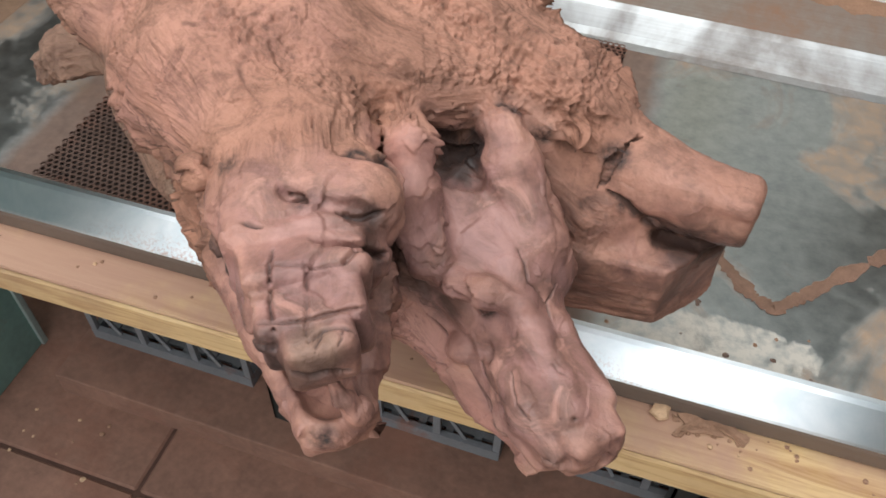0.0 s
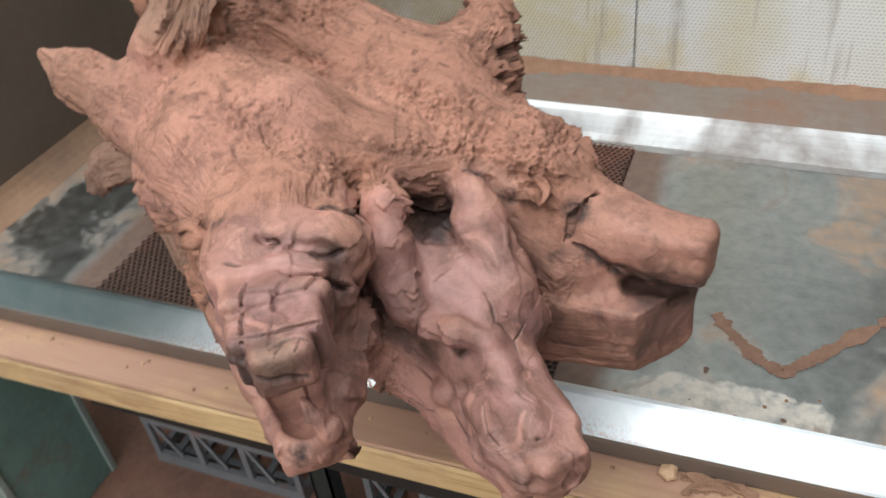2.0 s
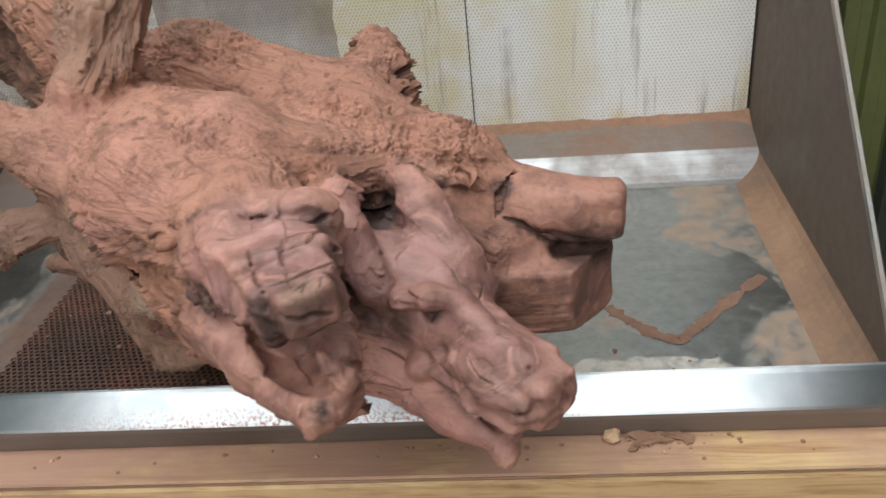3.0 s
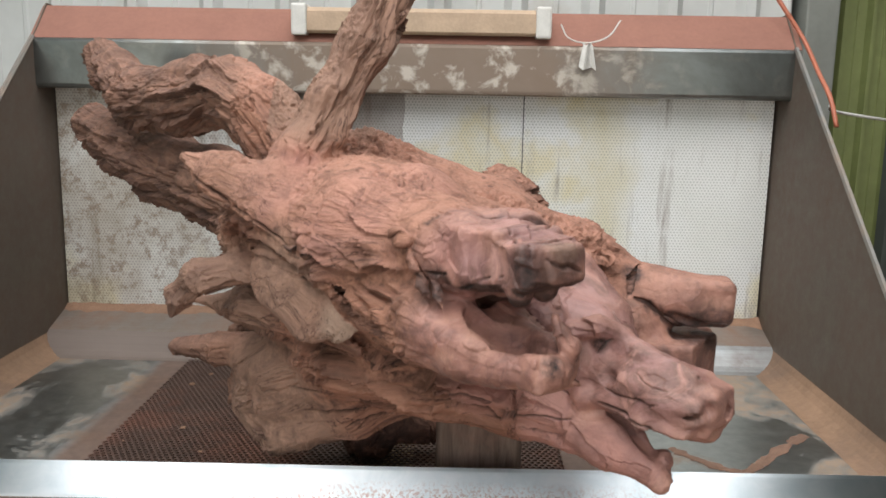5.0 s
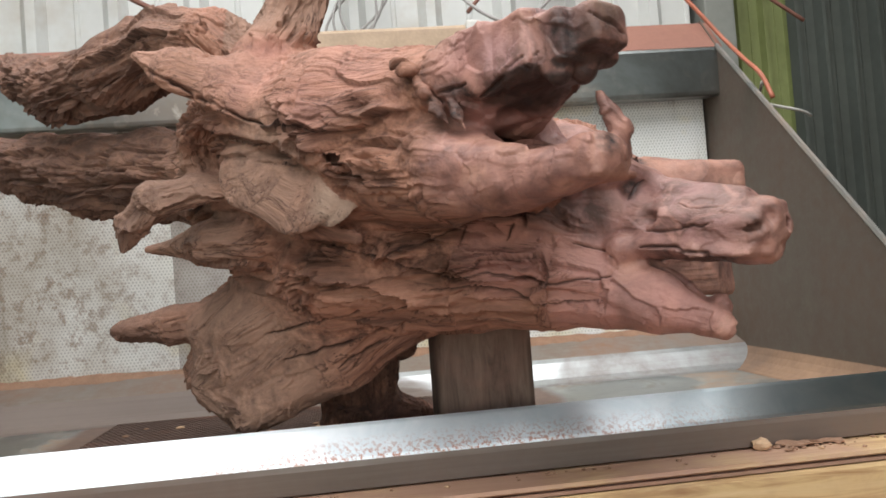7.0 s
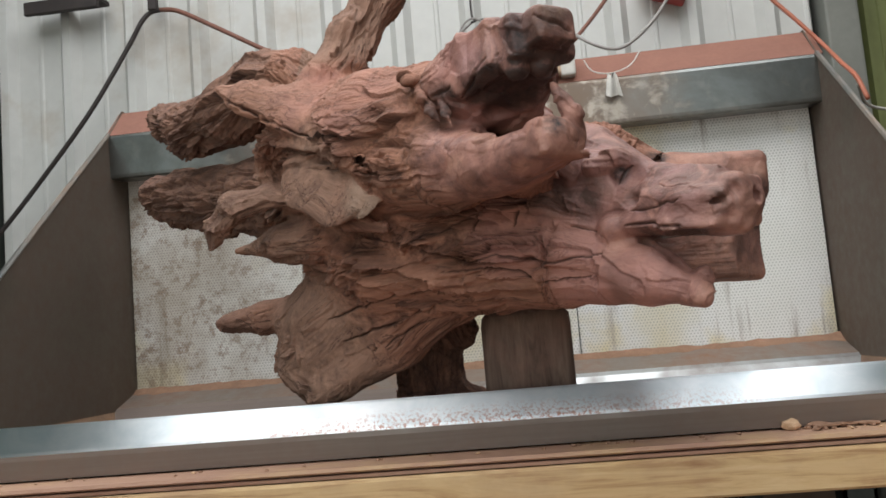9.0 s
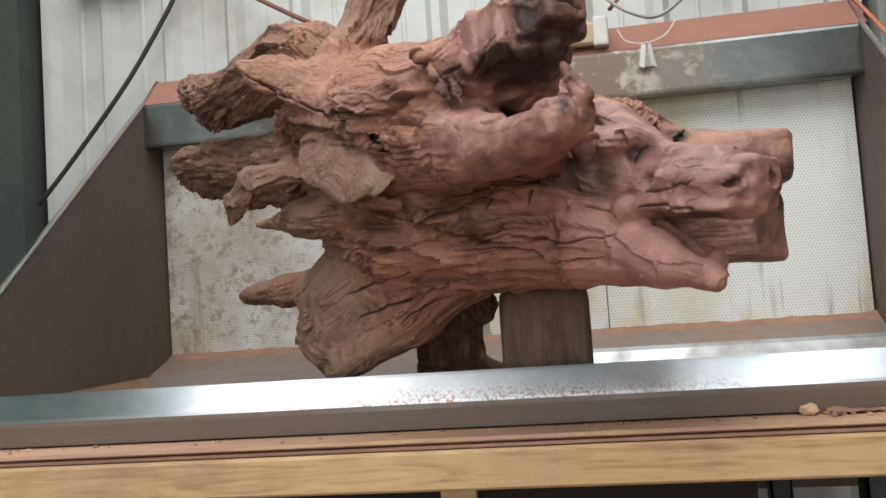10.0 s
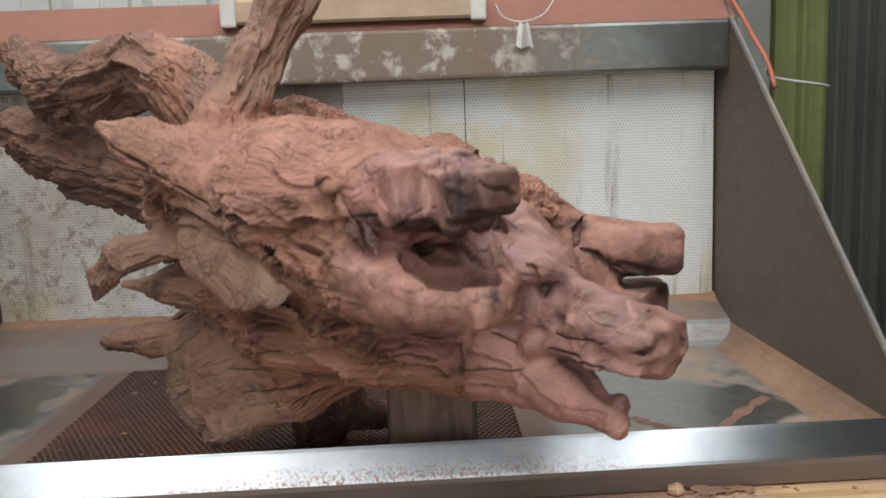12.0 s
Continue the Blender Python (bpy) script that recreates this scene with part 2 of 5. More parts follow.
def make_fascia(name):
    """Dull steel with a dusty middle, pale flakes where dust has come away, and brown smears."""
    m, t, b = nodes(name, 0.3, 1.0)
    v = coords(t)
    sep = t.nodes.new("ShaderNodeSeparateXYZ")
    t.links.new(v, sep.inputs[0])
    blot = tex_noise(t, v, 7, 6, 0.65, 0.5)
    off = math_node(t, "ABSOLUTE", math_node(t, "ADD", sep.outputs[0], 0.25))
    middle = ramp(t, math_node(t, "ADD", off, math_node(t, "MULTIPLY", blot, 0.35)), (0.42, (1,)), (0.66, (0.10,)))
    flakes = math_node(t, "MULTIPLY", ramp(t, tex_noise(t, v, 24, 5, 0.6, 0.4), (0.52, (0,)), (0.64, (0.85,))), middle)
    col = mix(t, math_node(t, "MULTIPLY", middle, 0.8), ramp(t, blot, (0.35, (0.15, 0.158, 0.15)), (0.65, (0.25, 0.275, 0.27))), (0.25, 0.17, 0.115))
    col = mix(t, flakes, col, (0.60, 0.54, 0.46))
    t.links.new(col, b.inputs["Base Color"])
    t.links.new(math_node(t, "SUBTRACT", 1.0, math_node(t, "MULTIPLY", middle, 0.8), True), b.inputs["Metallic"])
    t.links.new(math_node(t, "ADD", math_node(t, "MULTIPLY", middle, 0.4), 0.24, True), b.inputs["Roughness"])
    bump(t, b, blot, 0.12, 0.004)
    return m


def make_tray(name):
    """Dull tray steel with ochre dust washed into patches, dark scuffs and a pale crust by the front."""
    m, t, b = nodes(name, 0.36, 1.0)
    v = coords(t)
    sep = t.nodes.new("ShaderNodeSeparateXYZ")
    t.links.new(v, sep.inputs[0])
    blot, fine = tex_noise(t, v, 5.5, 7, 0.62, 0.8), tex_noise(t, v, 45, 5, 0.7)
    edge = math_node(t, "ABSOLUTE", math_node(t, "ADD", sep.outputs[0], 0.269))
    edge = ramp(t, math_node(t, "ADD", edge, math_node(t, "MULTIPLY", blot, 0.14)), (0.70, (0,)), (0.82, (0.16,)))
    back = ramp(t, math_node(t, "ADD", sep.outputs[1], math_node(t, "MULTIPLY", blot, 0.16)), (1.08, (0,)), (1.20, (0.20,)))
    patch = ramp(t, math_node(t, "ADD", blot, math_node(t, "MAXIMUM", edge, back)), (0.51, (0,)), (0.63, (1,)))
    patch = math_node(t, "MULTIPLY", patch, ramp(t, fine, (0.3, (0.5,)), (0.6, (1,))))
    # settled brown dust on the blank margin of the grille
    mx = math_node(t, "SUBTRACT", math_node(t, "ABSOLUTE", math_node(t, "ADD", sep.outputs[0], 0.352)), 0.347)
    my = math_node(t, "SUBTRACT", math_node(t, "ABSOLUTE", math_node(t, "SUBTRACT", sep.outputs[1], 0.852)), 0.278)
    margin = math_node(t, "ADD", math_node(t, "MAXIMUM", mx, my), math_node(t, "MULTIPLY", math_node(t, "SUBTRACT", blot, 0.5), 0.05))
    margin = ramp(t, margin, (0.045, (0.93,)), (0.075, (0,)))
    scuff = ramp(t, tex_noise(t, coords(t, (1.0, 2.2, 1.0)), 6.5, 6, 0.65, 1.2), (0.52, (0,)), (0.72, (0.28,)))
    col = mix(t, scuff, ramp(t, fine, (0.35, (0.33, 0.355, 0.345)), (0.65, (0.44, 0.465, 0.45))), (0.15, 0.165, 0.175))
    col = mix(t, math_node(t, "MULTIPLY", patch, 0.85), col, ramp(t, fine, (0.3, (0.25, 0.155, 0.09)), (0.7, (0.39, 0.26, 0.165))))
    col = mix(t, margin, col, ramp(t, fine, (0.3, (0.13, 0.078, 0.056)), (0.7, (0.21, 0.13, 0.095))))
    dx = math_node(t, "DIVIDE", math_node(t, "SUBTRACT", sep.outputs[0], 0.20), 0.24)
    dy = math_node(t, "DIVIDE", math_node(t, "SUBTRACT", sep.outputs[1], 0.60), 0.085)
    far = math_node(t, "ADD", math_node(t, "ADD", math_node(t, "MULTIPLY", dx, dx), math_node(t, "MULTIPLY", dy, dy)), math_node(t, "MULTIPLY", blot, 1.4))
    crust = math_node(t, "MULTIPLY", ramp(t, far, (0.95, (0,)), (1.5, (1,))), 1.0)
    crust = math_node(t, "MULTIPLY", math_node(t, "SUBTRACT", 1.0, crust, True), ramp(t, fine, (0.36, (0.2,)), (0.56, (0.95,))))
    col = mix(t, crust, col, (0.56, 0.52, 0.45))
    solid = math_node(t, "MAXIMUM", math_node(t, "MAXIMUM", math_node(t, "MULTIPLY", patch, 0.85), margin), crust)
    t.links.new(col, b.inputs["Base Color"])
    t.links.new(math_node(t, "SUBTRACT", 1.0, solid, True), b.inputs["Metallic"])
    t.links.new(math_node(t, "ADD", math_node(t, "MULTIPLY", solid, 0.4), math_node(t, "ADD", math_node(t, "MULTIPLY", fine, 0.3), 0.22), True), b.inputs["Roughness"])
    bump(t, b, fine, 0.15, 0.003)
    return m


FASCIA = make_fascia("dusty_fascia_steel")
STEEL = make_steel("brushed_steel", 0.30, 0.26, (0.27, 0.19, 0.135), (0.27, 0.285, 0.275))
STEEL_TRAY = make_tray("worn_tray_steel")
LEDGE = make_steel("dusted_ledge_steel", 0.5, 0.36, (0.27, 0.15, 0.095), (0.33, 0.31, 0.28))
LEDGE_FACE = make_steel("bright_ledge_steel", 0.38, 0.20, (0.17, 0.105, 0.07), (0.50, 0.52, 0.52), 0.8)
STEEL_SIDE = make_steel("dusted_side_steel", 0.40, 0.46, (0.12, 0.082, 0.060), (0.18, 0.158, 0.13))


def make_lip(name):
    """Bright steel brushed along its length, smearing reflections across it, with water marks and fine pink dust."""
    m, t, b = nodes(name, 0.40, 1.0)
    v = coords(t)
    sep = t.nodes.new("ShaderNodeSeparateXYZ")
    t.links.new(v, sep.inputs[0])
    across = t.nodes.new("ShaderNodeCombineXYZ")
    across.inputs[1].default_value, across.inputs[2].default_value = 0.66, 0.75
    t.links.new(across.outputs[0], b.inputs["Tangent"])
    b.inputs["Anisotropic"].default_value = 1.0
    marks = tex_noise(t, v, 16, 6, 0.6, 0.6)
    col = ramp(t, marks, (0.35, (0.66, 0.73, 0.76)), (0.6, (0.80, 0.84, 0.86)))
    low = ramp(t, sep.outputs[2], (0.797, (1,)), (0.816, (0,)))
    off = math_node(t, "ABSOLUTE", math_node(t, "ADD", sep.outputs[0], 0.20))
    near = ramp(t, math_node(t, "ADD", off, math_node(t, "MULTIPLY", marks, 0.2)), (0.22, (1,)), (0.48, (0,)))
    speck = ramp(t, tex_noise(t, v, 260, 4, 0.7), (0.50, (0,)), (0.58, (1,)))
    dust = math_node(t, "MULTIPLY", math_node(t, "MULTIPLY", low, near), speck)
    t.links.new(mix(t, dust, col, (0.46, 0.24, 0.18)), b.inputs["Base Color"])
    t.links.new(math_node(t, "SUBTRACT", 1.0, dust, True), b.inputs["Metallic"])
    return m


LIP = make_lip("polished_lip_steel")
LIP_FRONT = make_steel("browned_lip_steel", 0.45, 0.34, (0.20, 0.135, 0.10), (0.21, 0.185, 0.165))
OCHRE = plain("ochre_dust_fillet", (0.30, 0.185, 0.115), 0.9, 0, 0.3, 9, (0.17, 0.115, 0.085), 0.3, 0.4)
TRAIL = plain("scraped_brown_dust", (0.215, 0.125, 0.085), 0.95, 0, 0.3, 30, bumps=0.5)
DUST = plain("red_wood_dust", TAN_DUST, 0.95, 0, 0.3, 30, bumps=0.5)
HOOD_DUST = plain("dust_covered_hood", (0.27, 0.125, 0.09), 0.9, 0, 0.15, 12)
LIP_DUST = plain("pinkish_sawdust", (0.50, 0.27, 0.20), 0.95, 0, 0.3, 60)
PINE = make_pine("pine_timber")
DECK = make_pine("dusty_pine_deck", (0.34, 0.56), 0.85, (0.41, 0.235, 0.175))
PLY = plain("dust_covered_strip", (0.44, 0.27, 0.19), 0.9, 0, 0.25, 9, (0.33, 0.175, 0.12), 0.3, 0.4)
PERF = make_perforated("perforated_panel_paint")
MESH = plain("dust_filled_mesh_steel", (0.11, 0.066, 0.05), 0.75, 0.2, 0.35, 10, RED_DUST, 0.3)
WOOD = make_driftwood("driftwood")


def make_post(name):
    """Old sawn timber on end: streaks down the grain, pale scuffs and checks."""
    m, t, b = nodes(name, 0.85)
    streaks = tex_noise(t, coords(t, (9, 9, 1.0)), 9, 6, 0.7, 0.6)
    blot = tex_noise(t, coords(t), 16, 5, 0.65)
    col = ramp(t, streaks, (0.30, (0.070, 0.042, 0.030)), (0.50, (0.16, 0.104, 0.078)), (0.72, (0.27, 0.185, 0.14)))
    col = mix(t, ramp(t, blot, (0.48, (0,)), (0.70, (0.7,))), col, (0.24, 0.135, 0.10))
    t.links.new(col, b.inputs["Base Color"])
    bump(t, b, streaks, 0.5, 0.004)
    return m


BLOCK = make_post("grey_brown_post_wood")
FLOOR = plain("dusty_brown_pavers", (0.22, 0.115, 0.08), 0.8, 0, 0.35, 8, (0.24, 0.11, 0.075), 0.25, 0.3)
JOINT = plain("dark_floor_joint", (0.085, 0.042, 0.03), 0.95, 0, 0.3, 30)
SHEET = plain("cream_sheet_metal", (0.56, 0.56, 0.53), 0.42, 0.0, 0.08, 3, (0.42, 0.36, 0.29), 0.08, 0.05)
TEAL = plain("teal_painted_metal", (0.17, 0.29, 0.255), 0.45, 0, 0.25, 7, RED_DUST, 0.1)
PALE_TEAL = plain("worn_pale_edge", (0.30, 0.36, 0.33), 0.5, 0, 0.2, 20)
DARK_STEEL = plain("dark_green_steel_leg", (0.045, 0.06, 0.058), 0.45, 0.6, 0.3, 20)
CRATE = plain("grey_crate_plastic", (0.17, 0.175, 0.185), 0.45, 0, 0.2, 18, RED_DUST, 0.12)
BLACK = plain("black_cable_rubber", (0.03, 0.022, 0.02), 0.6, 0, 0.3, 30)
BROWN = plain("dusty_brown_cable", (0.20, 0.085, 0.06), 0.7, 0, 0.3, 30)
ORANGE = plain("orange_cable", (0.40, 0.125, 0.07), 0.5, 0, 0.2, 30)
WHITE = plain("off_white_plastic", (0.62, 0.60, 0.55), 0.5, 0, 0.12, 30)
GREY = plain("grey_cable", (0.33, 0.31, 0.29), 0.6, 0, 0.2, 30)
REDBOX = plain("red_plastic", (0.36, 0.03, 0.025), 0.45, 0, 0.2, 20)
POST = plain("pale_grey_post_paint", (0.20, 0.205, 0.18), 0.6, 0, 0.15, 6)
GREEN = plain("yellow_green_sheet", (0.15, 0.17, 0.06), 0.55, 0, 0.25, 4)
DARKWALL = plain("dark_shed_wall", (0.055, 0.062, 0.052), 0.7, 0, 0.25, 4)
WESTWALL = plain("pale_teal_wall_paint", (0.30, 0.39, 0.37), 0.6, 0, 0.15, 3)
CEIL = plain("shed_roof_lining", (0.30, 0.38, 0.38), 0.8, 0, 0.15, 3)
CHIPS = plain("pale_wood_chips", (0.55, 0.36, 0.22), 0.8, 0, 0.3, 60)
# near-black that paints the shade of the hollow below the grille
VOID = plain("plenum_shade", (0.02, 0.014, 0.011), 0.9, 0, 0.2, 10)

# ---- mesh helpers ----


def part(name, bm, material, parent=None, label=""):
    me = bpy.data.meshes.new(name)
    if isinstance(bm, bmesh.types.BMesh):
        bm.normal_update()
        bm.to_mesh(me)
        bm.free()
    else:
        me.from_pydata(bm[0], [], bm[1])
        me.update()
    me.materials.append(material)
    ob = new(name, me)
    ob.parent = parent
    if label:
        tagged(ob, label)
    return ob


def smooth(ob, on=True):
    ob.data.polygons.foreach_set("use_smooth", [on] * len(ob.data.polygons))
    return ob


def empty(name, label, category, x=0, y=0, z=0, group="", kind=""):
    ob = tagged(new(name), label, category, group, kind)
    ob.empty_display_size = 0.05
    ob.matrix_world = pose(x, y, z)
    return ob


def box(x0, x1, y0, y1, z0, z1, bevel=0.0, segments=2, bm=None):
    own = bmesh.new()
    bmesh.ops.create_cube(own, size=1)
    for v in own.verts:
        v.co = ((x0 + x1) / 2 + v.co.x * (x1 - x0), (y0 + y1) / 2 + v.co.y * (y1 - y0), (z0 + z1) / 2 + v.co.z * (z1 - z0))
    if bevel:
        bmesh.ops.bevel(own, geom=own.edges[:], offset=bevel, segments=segments, affect="EDGES", profile=0.6)
    if bm is None:
        return own
    me = bpy.data.meshes.new("join")
    own.to_mesh(me)
    own.free()
    bm.from_mesh(me)
    bpy.data.meshes.remove(me)
    return bm


def extruded(profile, x0, x1, closed=False, shear=0.0, about=0.0, cuts=1):
    """A (y, z) profile drawn along x; shear turns it slightly in plan."""
    n = len(profile)
    verts, faces = [], []
    for k in range(cuts + 1):
        x = x0 + (x1 - x0) * k / cuts
        verts += [(x, y + shear * (x - about), z) for y, z in profile]
    for k in range(cuts):
        for i in range(n if closed else n - 1):
            j = (i + 1) % n
            faces.append((k * n + i, k * n + j, (k + 1) * n + j, (k + 1) * n + i))
    if closed:
        faces.append(tuple(range(n)))
        faces.append(tuple(reversed(range(cuts * n, cuts * n + n))))
    bm = bmesh.new()
    vs = [bm.verts.new(v) for v in verts]
    for f in faces:
        bm.faces.new([vs[i] for i in f])
    bmesh.ops.recalc_face_normals(bm, faces=bm.faces[:])
    return bm


def tube(points, radius, sides=8, steps=6):
    """A round cable through points, eased by Catmull-Rom."""
    p = [Vector(q) for q in points]
    p = [p[0] * 2 - p[1]] + p + [p[-1] * 2 - p[-2]]
    line = []
    for i in range(1, len(p) - 2):
        for s in range(steps):
            u = s / steps
            a, b, c, d = p[i - 1], p[i], p[i + 1], p[i + 2]
            line.append(0.5 * (2 * b + (c - a) * u + (2 * a - 5 * b + 4 * c - d) * u * u + (3 * b - a - 3 * c + d) * u ** 3))
    line.append(p[-2])
    verts, faces = [], []
    side = Vector((0.3, 0.9, 0.2)).normalized()
    for i, q in enumerate(line):
        t = (line[min(i + 1, len(line) - 1)] - line[max(i - 1, 0)]).normalized()
        side = (side - t * side.dot(t)).normalized()
        up = t.cross(side)
        for k in range(sides):
            a = 2 * math.pi * k / sides
            verts.append(q + radius * (math.cos(a) * side + math.sin(a) * up))
    for i in range(len(line) - 1):
        for k in range(sides):
            j = (k + 1) % sides
            faces.append((i * sides + k, i * sides + j, (i + 1) * sides + j, (i + 1) * sides + k))
    faces += [tuple(reversed(range(sides))), tuple(range(len(verts) - sides, len(verts)))]
    return [tuple(v) for v in verts], faces

# ---- the shed ----
X0, X1, Y0 = -2.4, 1.89, -2.4


def slab(name, m, x0, x1, y0, y1, z0, z1, label, category):
    ob = part(name, box(x0, x1, y0, y1, z0, z1), m)
    return tagged(ob, label, category, kind="structure")


slab("floor", JOINT, X0, X1, Y0, 2.0, GROUND - 0.12, GROUND - 0.006, "dark joints of a dusty brown paved floor", "floor")
slab("wall_west", WESTWALL, X0 - 0.1, X0, Y0, 2.0, GROUND, ROOF, "pale teal painted shed side wall", "wall")
slab("wall_east", DARKWALL, X1, X1 + 0.1, Y0, 2.0, GROUND, ROOF, "dark green-grey shed side wall", "wall")
slab("wall_south_pier_west", DARKWALL, X0, -2.28, Y0 - 0.1, Y0, GROUND, ROOF, "dark shed wall beside the doorway", "wall")
slab("wall_south_pier_east", DARKWALL, 1.18, X1, Y0 - 0.1, Y0, GROUND, ROOF, "dark shed wall beside the doorway", "wall")
slab("wall_south_lintel", DARKWALL, -2.28, 1.18, Y0 - 0.1, Y0, 2.06, ROOF, "dark shed wall above the doorway", "wall")
ceil = bmesh.new()
opening = [Vector((u - 0.295, w - 0.42, 0)) for u, w in ((-1.225, -1.73), (1.225, -1.73), (1.225, 1.73), (-1.225, 1.73))]
rim = [Vector(q) for q in ((X0, Y0, 0), (X1, Y0, 0), (X1, 2.0, 0), (X0, 2.0, 0))]
rings = [[ceil.verts.new((q.x, q.y, z)) for q in ring] for z in (ROOF, ROOF + 0.05) for ring in (rim, opening)]
for k in range(4):
    j = (k + 1) % 4
    ceil.faces.new((rings[0][k], rings[1][k], rings[1][j], rings[0][j]))
    ceil.faces.new((rings[2][k], rings[2][j], rings[3][j], rings[3][k]))
    ceil.faces.new((rings[1][k], rings[3][k], rings[3][j], rings[1][j]))
    ceil.faces.new((rings[0][k], rings[0][j], rings[2][j], rings[2][k]))
tagged(part("ceiling", ceil, CEIL), "pale shed roof lining with a skylight opening", "ceiling", kind="structure")


def ribbed(x0, x1, pitch, depth, phase, z0, z1, y):
    prof, x = [], x0 + phase
    while x < x1:
        prof += [(x, y), (x + pitch * 0.10, y - depth), (x + pitch * 0.22, y - depth), (x + pitch * 0.32, y),
                 (x + pitch * 0.64, y), (x + pitch * 0.66, y - depth * 0.12), (x + pitch * 0.70, y - depth * 0.12), (x + pitch * 0.72, y)]
        x += pitch
    verts = [(px, py, z) for z in (z0, z1) for px, py in prof]
    n = len(prof)
    return verts, [(i, i + 1, n + i + 1, n + i) for i in range(n - 1)]


tagged(part("wall_north", ribbed(-1.60, 0.66, 0.19, 0.026, 0.01, GROUND, ROOF, WALL_Y), SHEET), "cream ribbed sheet-metal shed wall", "wall", kind="structure")
slab("wall_north_backing", DARKWALL, X0, X1, WALL_Y + 0.06, WALL_Y + 0.1, GROUND, ROOF, "dark wall behind the metal sheets", "wall")
slab("corner_post", DARKWALL, -1.78, -1.60, WALL_Y - 0.09, WALL_Y + 0.05, GROUND, ROOF, "dark green-grey steel corner post", "post")
tagged(part("pale_post", box(0.655, 0.735, WALL_Y - 0.05, WALL_Y + 0.05, GROUND, ROOF, 0.006), POST), "pale grey painted post against the wall", "post", kind="structure")
tagged(part("green_sheet", ribbed(0.76, 0.905, 0.07, 0.02, 0.0, GROUND, ROOF, WALL_Y + 0.02), GREEN), "yellow-green ribbed sheet beside the post", "wall sheet", kind="structure")
tagged(part("dark_ribbed_door", ribbed(0.90, 1.86, 0.075, 0.03, 0.0, GROUND, ROOF, WALL_Y), DARKWALL), "dark ribbed metal roller door", "door", kind="structure")

# ---- the extraction bench ----
LIP_SHEAR, LIP_X = 0.02, -0.285
XL, XR = -1.012, 0.474
bench = empty("extraction_bench", "dusty stainless steel extraction bench with hood on a pine frame", "workbench", -0.27, 0.9, GROUND)


def bpart(name, bm, m, label="", parent=None):
    ob = part(name, bm, m, parent or bench, label)
    ob.matrix_parent_inverse = (parent or bench).matrix_world.inverted()
    return ob


bpy.context.view_layer.update()
bpart("front_lip", extruded([(0.4848, 0.794), (0.4862, 0.7975), (0.489, 0.8005), (0.5135, 0.8245), (0.519, 0.827), (0.528, 0.823), (0.535, 0.757), (0.530, 0.757), (0.525, 0.815)],
      -1.20, 0.62, False, LIP_SHEAR, LIP_X, 12), LIP, "bright brushed slope of the folded steel lip")
bpart("lip_front", extruded([(0.502, 0.762), (0.487, 0.764), (0.4842, 0.788), (0.4848, 0.794)], -1.20, 0.62, False, LIP_SHEAR, LIP_X, 12), LIP_FRONT, "brown-stained steel front of the lip")
MX0, MX1, MY0, MY1 = -0.70, -0.005, 0.575, 1.13
for name, x0, x1, y0, y1 in (("tray_side", XL, MX0, 0.50, 1.145), ("tray_side", MX1, XR, 0.50, 1.145), ("tray_front", MX0, MX1, 0.50, MY0), ("tray_back", MX0, MX1, MY1, 1.145)):
    bpart(name, box(x0, x1, y0, y1, 0.752, 0.758), STEEL_TRAY, "stained dull steel tray")
bpart("ledge_face", extruded([(1.125, 0.7585), (1.14, 0.761), (1.152, 0.768), (1.172, 0.795), (1.182, 0.802)], XL, XR, False, 0, 0, 6), LEDGE_FACE, "bright scraped steel upstand")
bpart("ledge_top", extruded([(1.182, 0.802), (1.262, 0.829), (1.275, 0.832)], XL, XR, False, 0, 0, 6), LEDGE, "dust-browned steel ledge")


def drift(x0, x1, y, z, width, height, steps, seed):
    """A low uneven bank of dust along x against the panel."""
    verts, faces = [], []
    for i in range(steps + 1):
        x = x0 + (x1 - x0) * i / steps
        a = 0.6 + 0.5 * noise.noise((x * 7, seed, 0)) + 0.25 * noise.noise((x * 33, seed, 4)) + 0.10 * noise.noise((x * 110, seed, 8))
        a = max(a, 0.04)
        for k, (u, v) in enumerate(((1.0, 0.0), (0.72, 0.16), (0.4, 0.5), (0.12, 0.9), (0.0, 1.0))):
            j = 1 + 0.12 * noise.noise((x * 60, k, seed))
            yy = y - width * u * a * j
            verts.append((x, yy, z + (yy - y) * 0.30 + height * v * a * j))
    for i in range(steps):
        for k in range(4):
            faces.append((i * 5 + k, i * 5 + k + 1, i * 5 + k + 6, i * 5 + k + 5))
    return verts, faces


smooth(bpart("ledge_dust", drift(XL, XR, 1.2695, 0.831, 0.034, 0.011, 420, 3.0), DUST, "uneven line of red wood dust"))
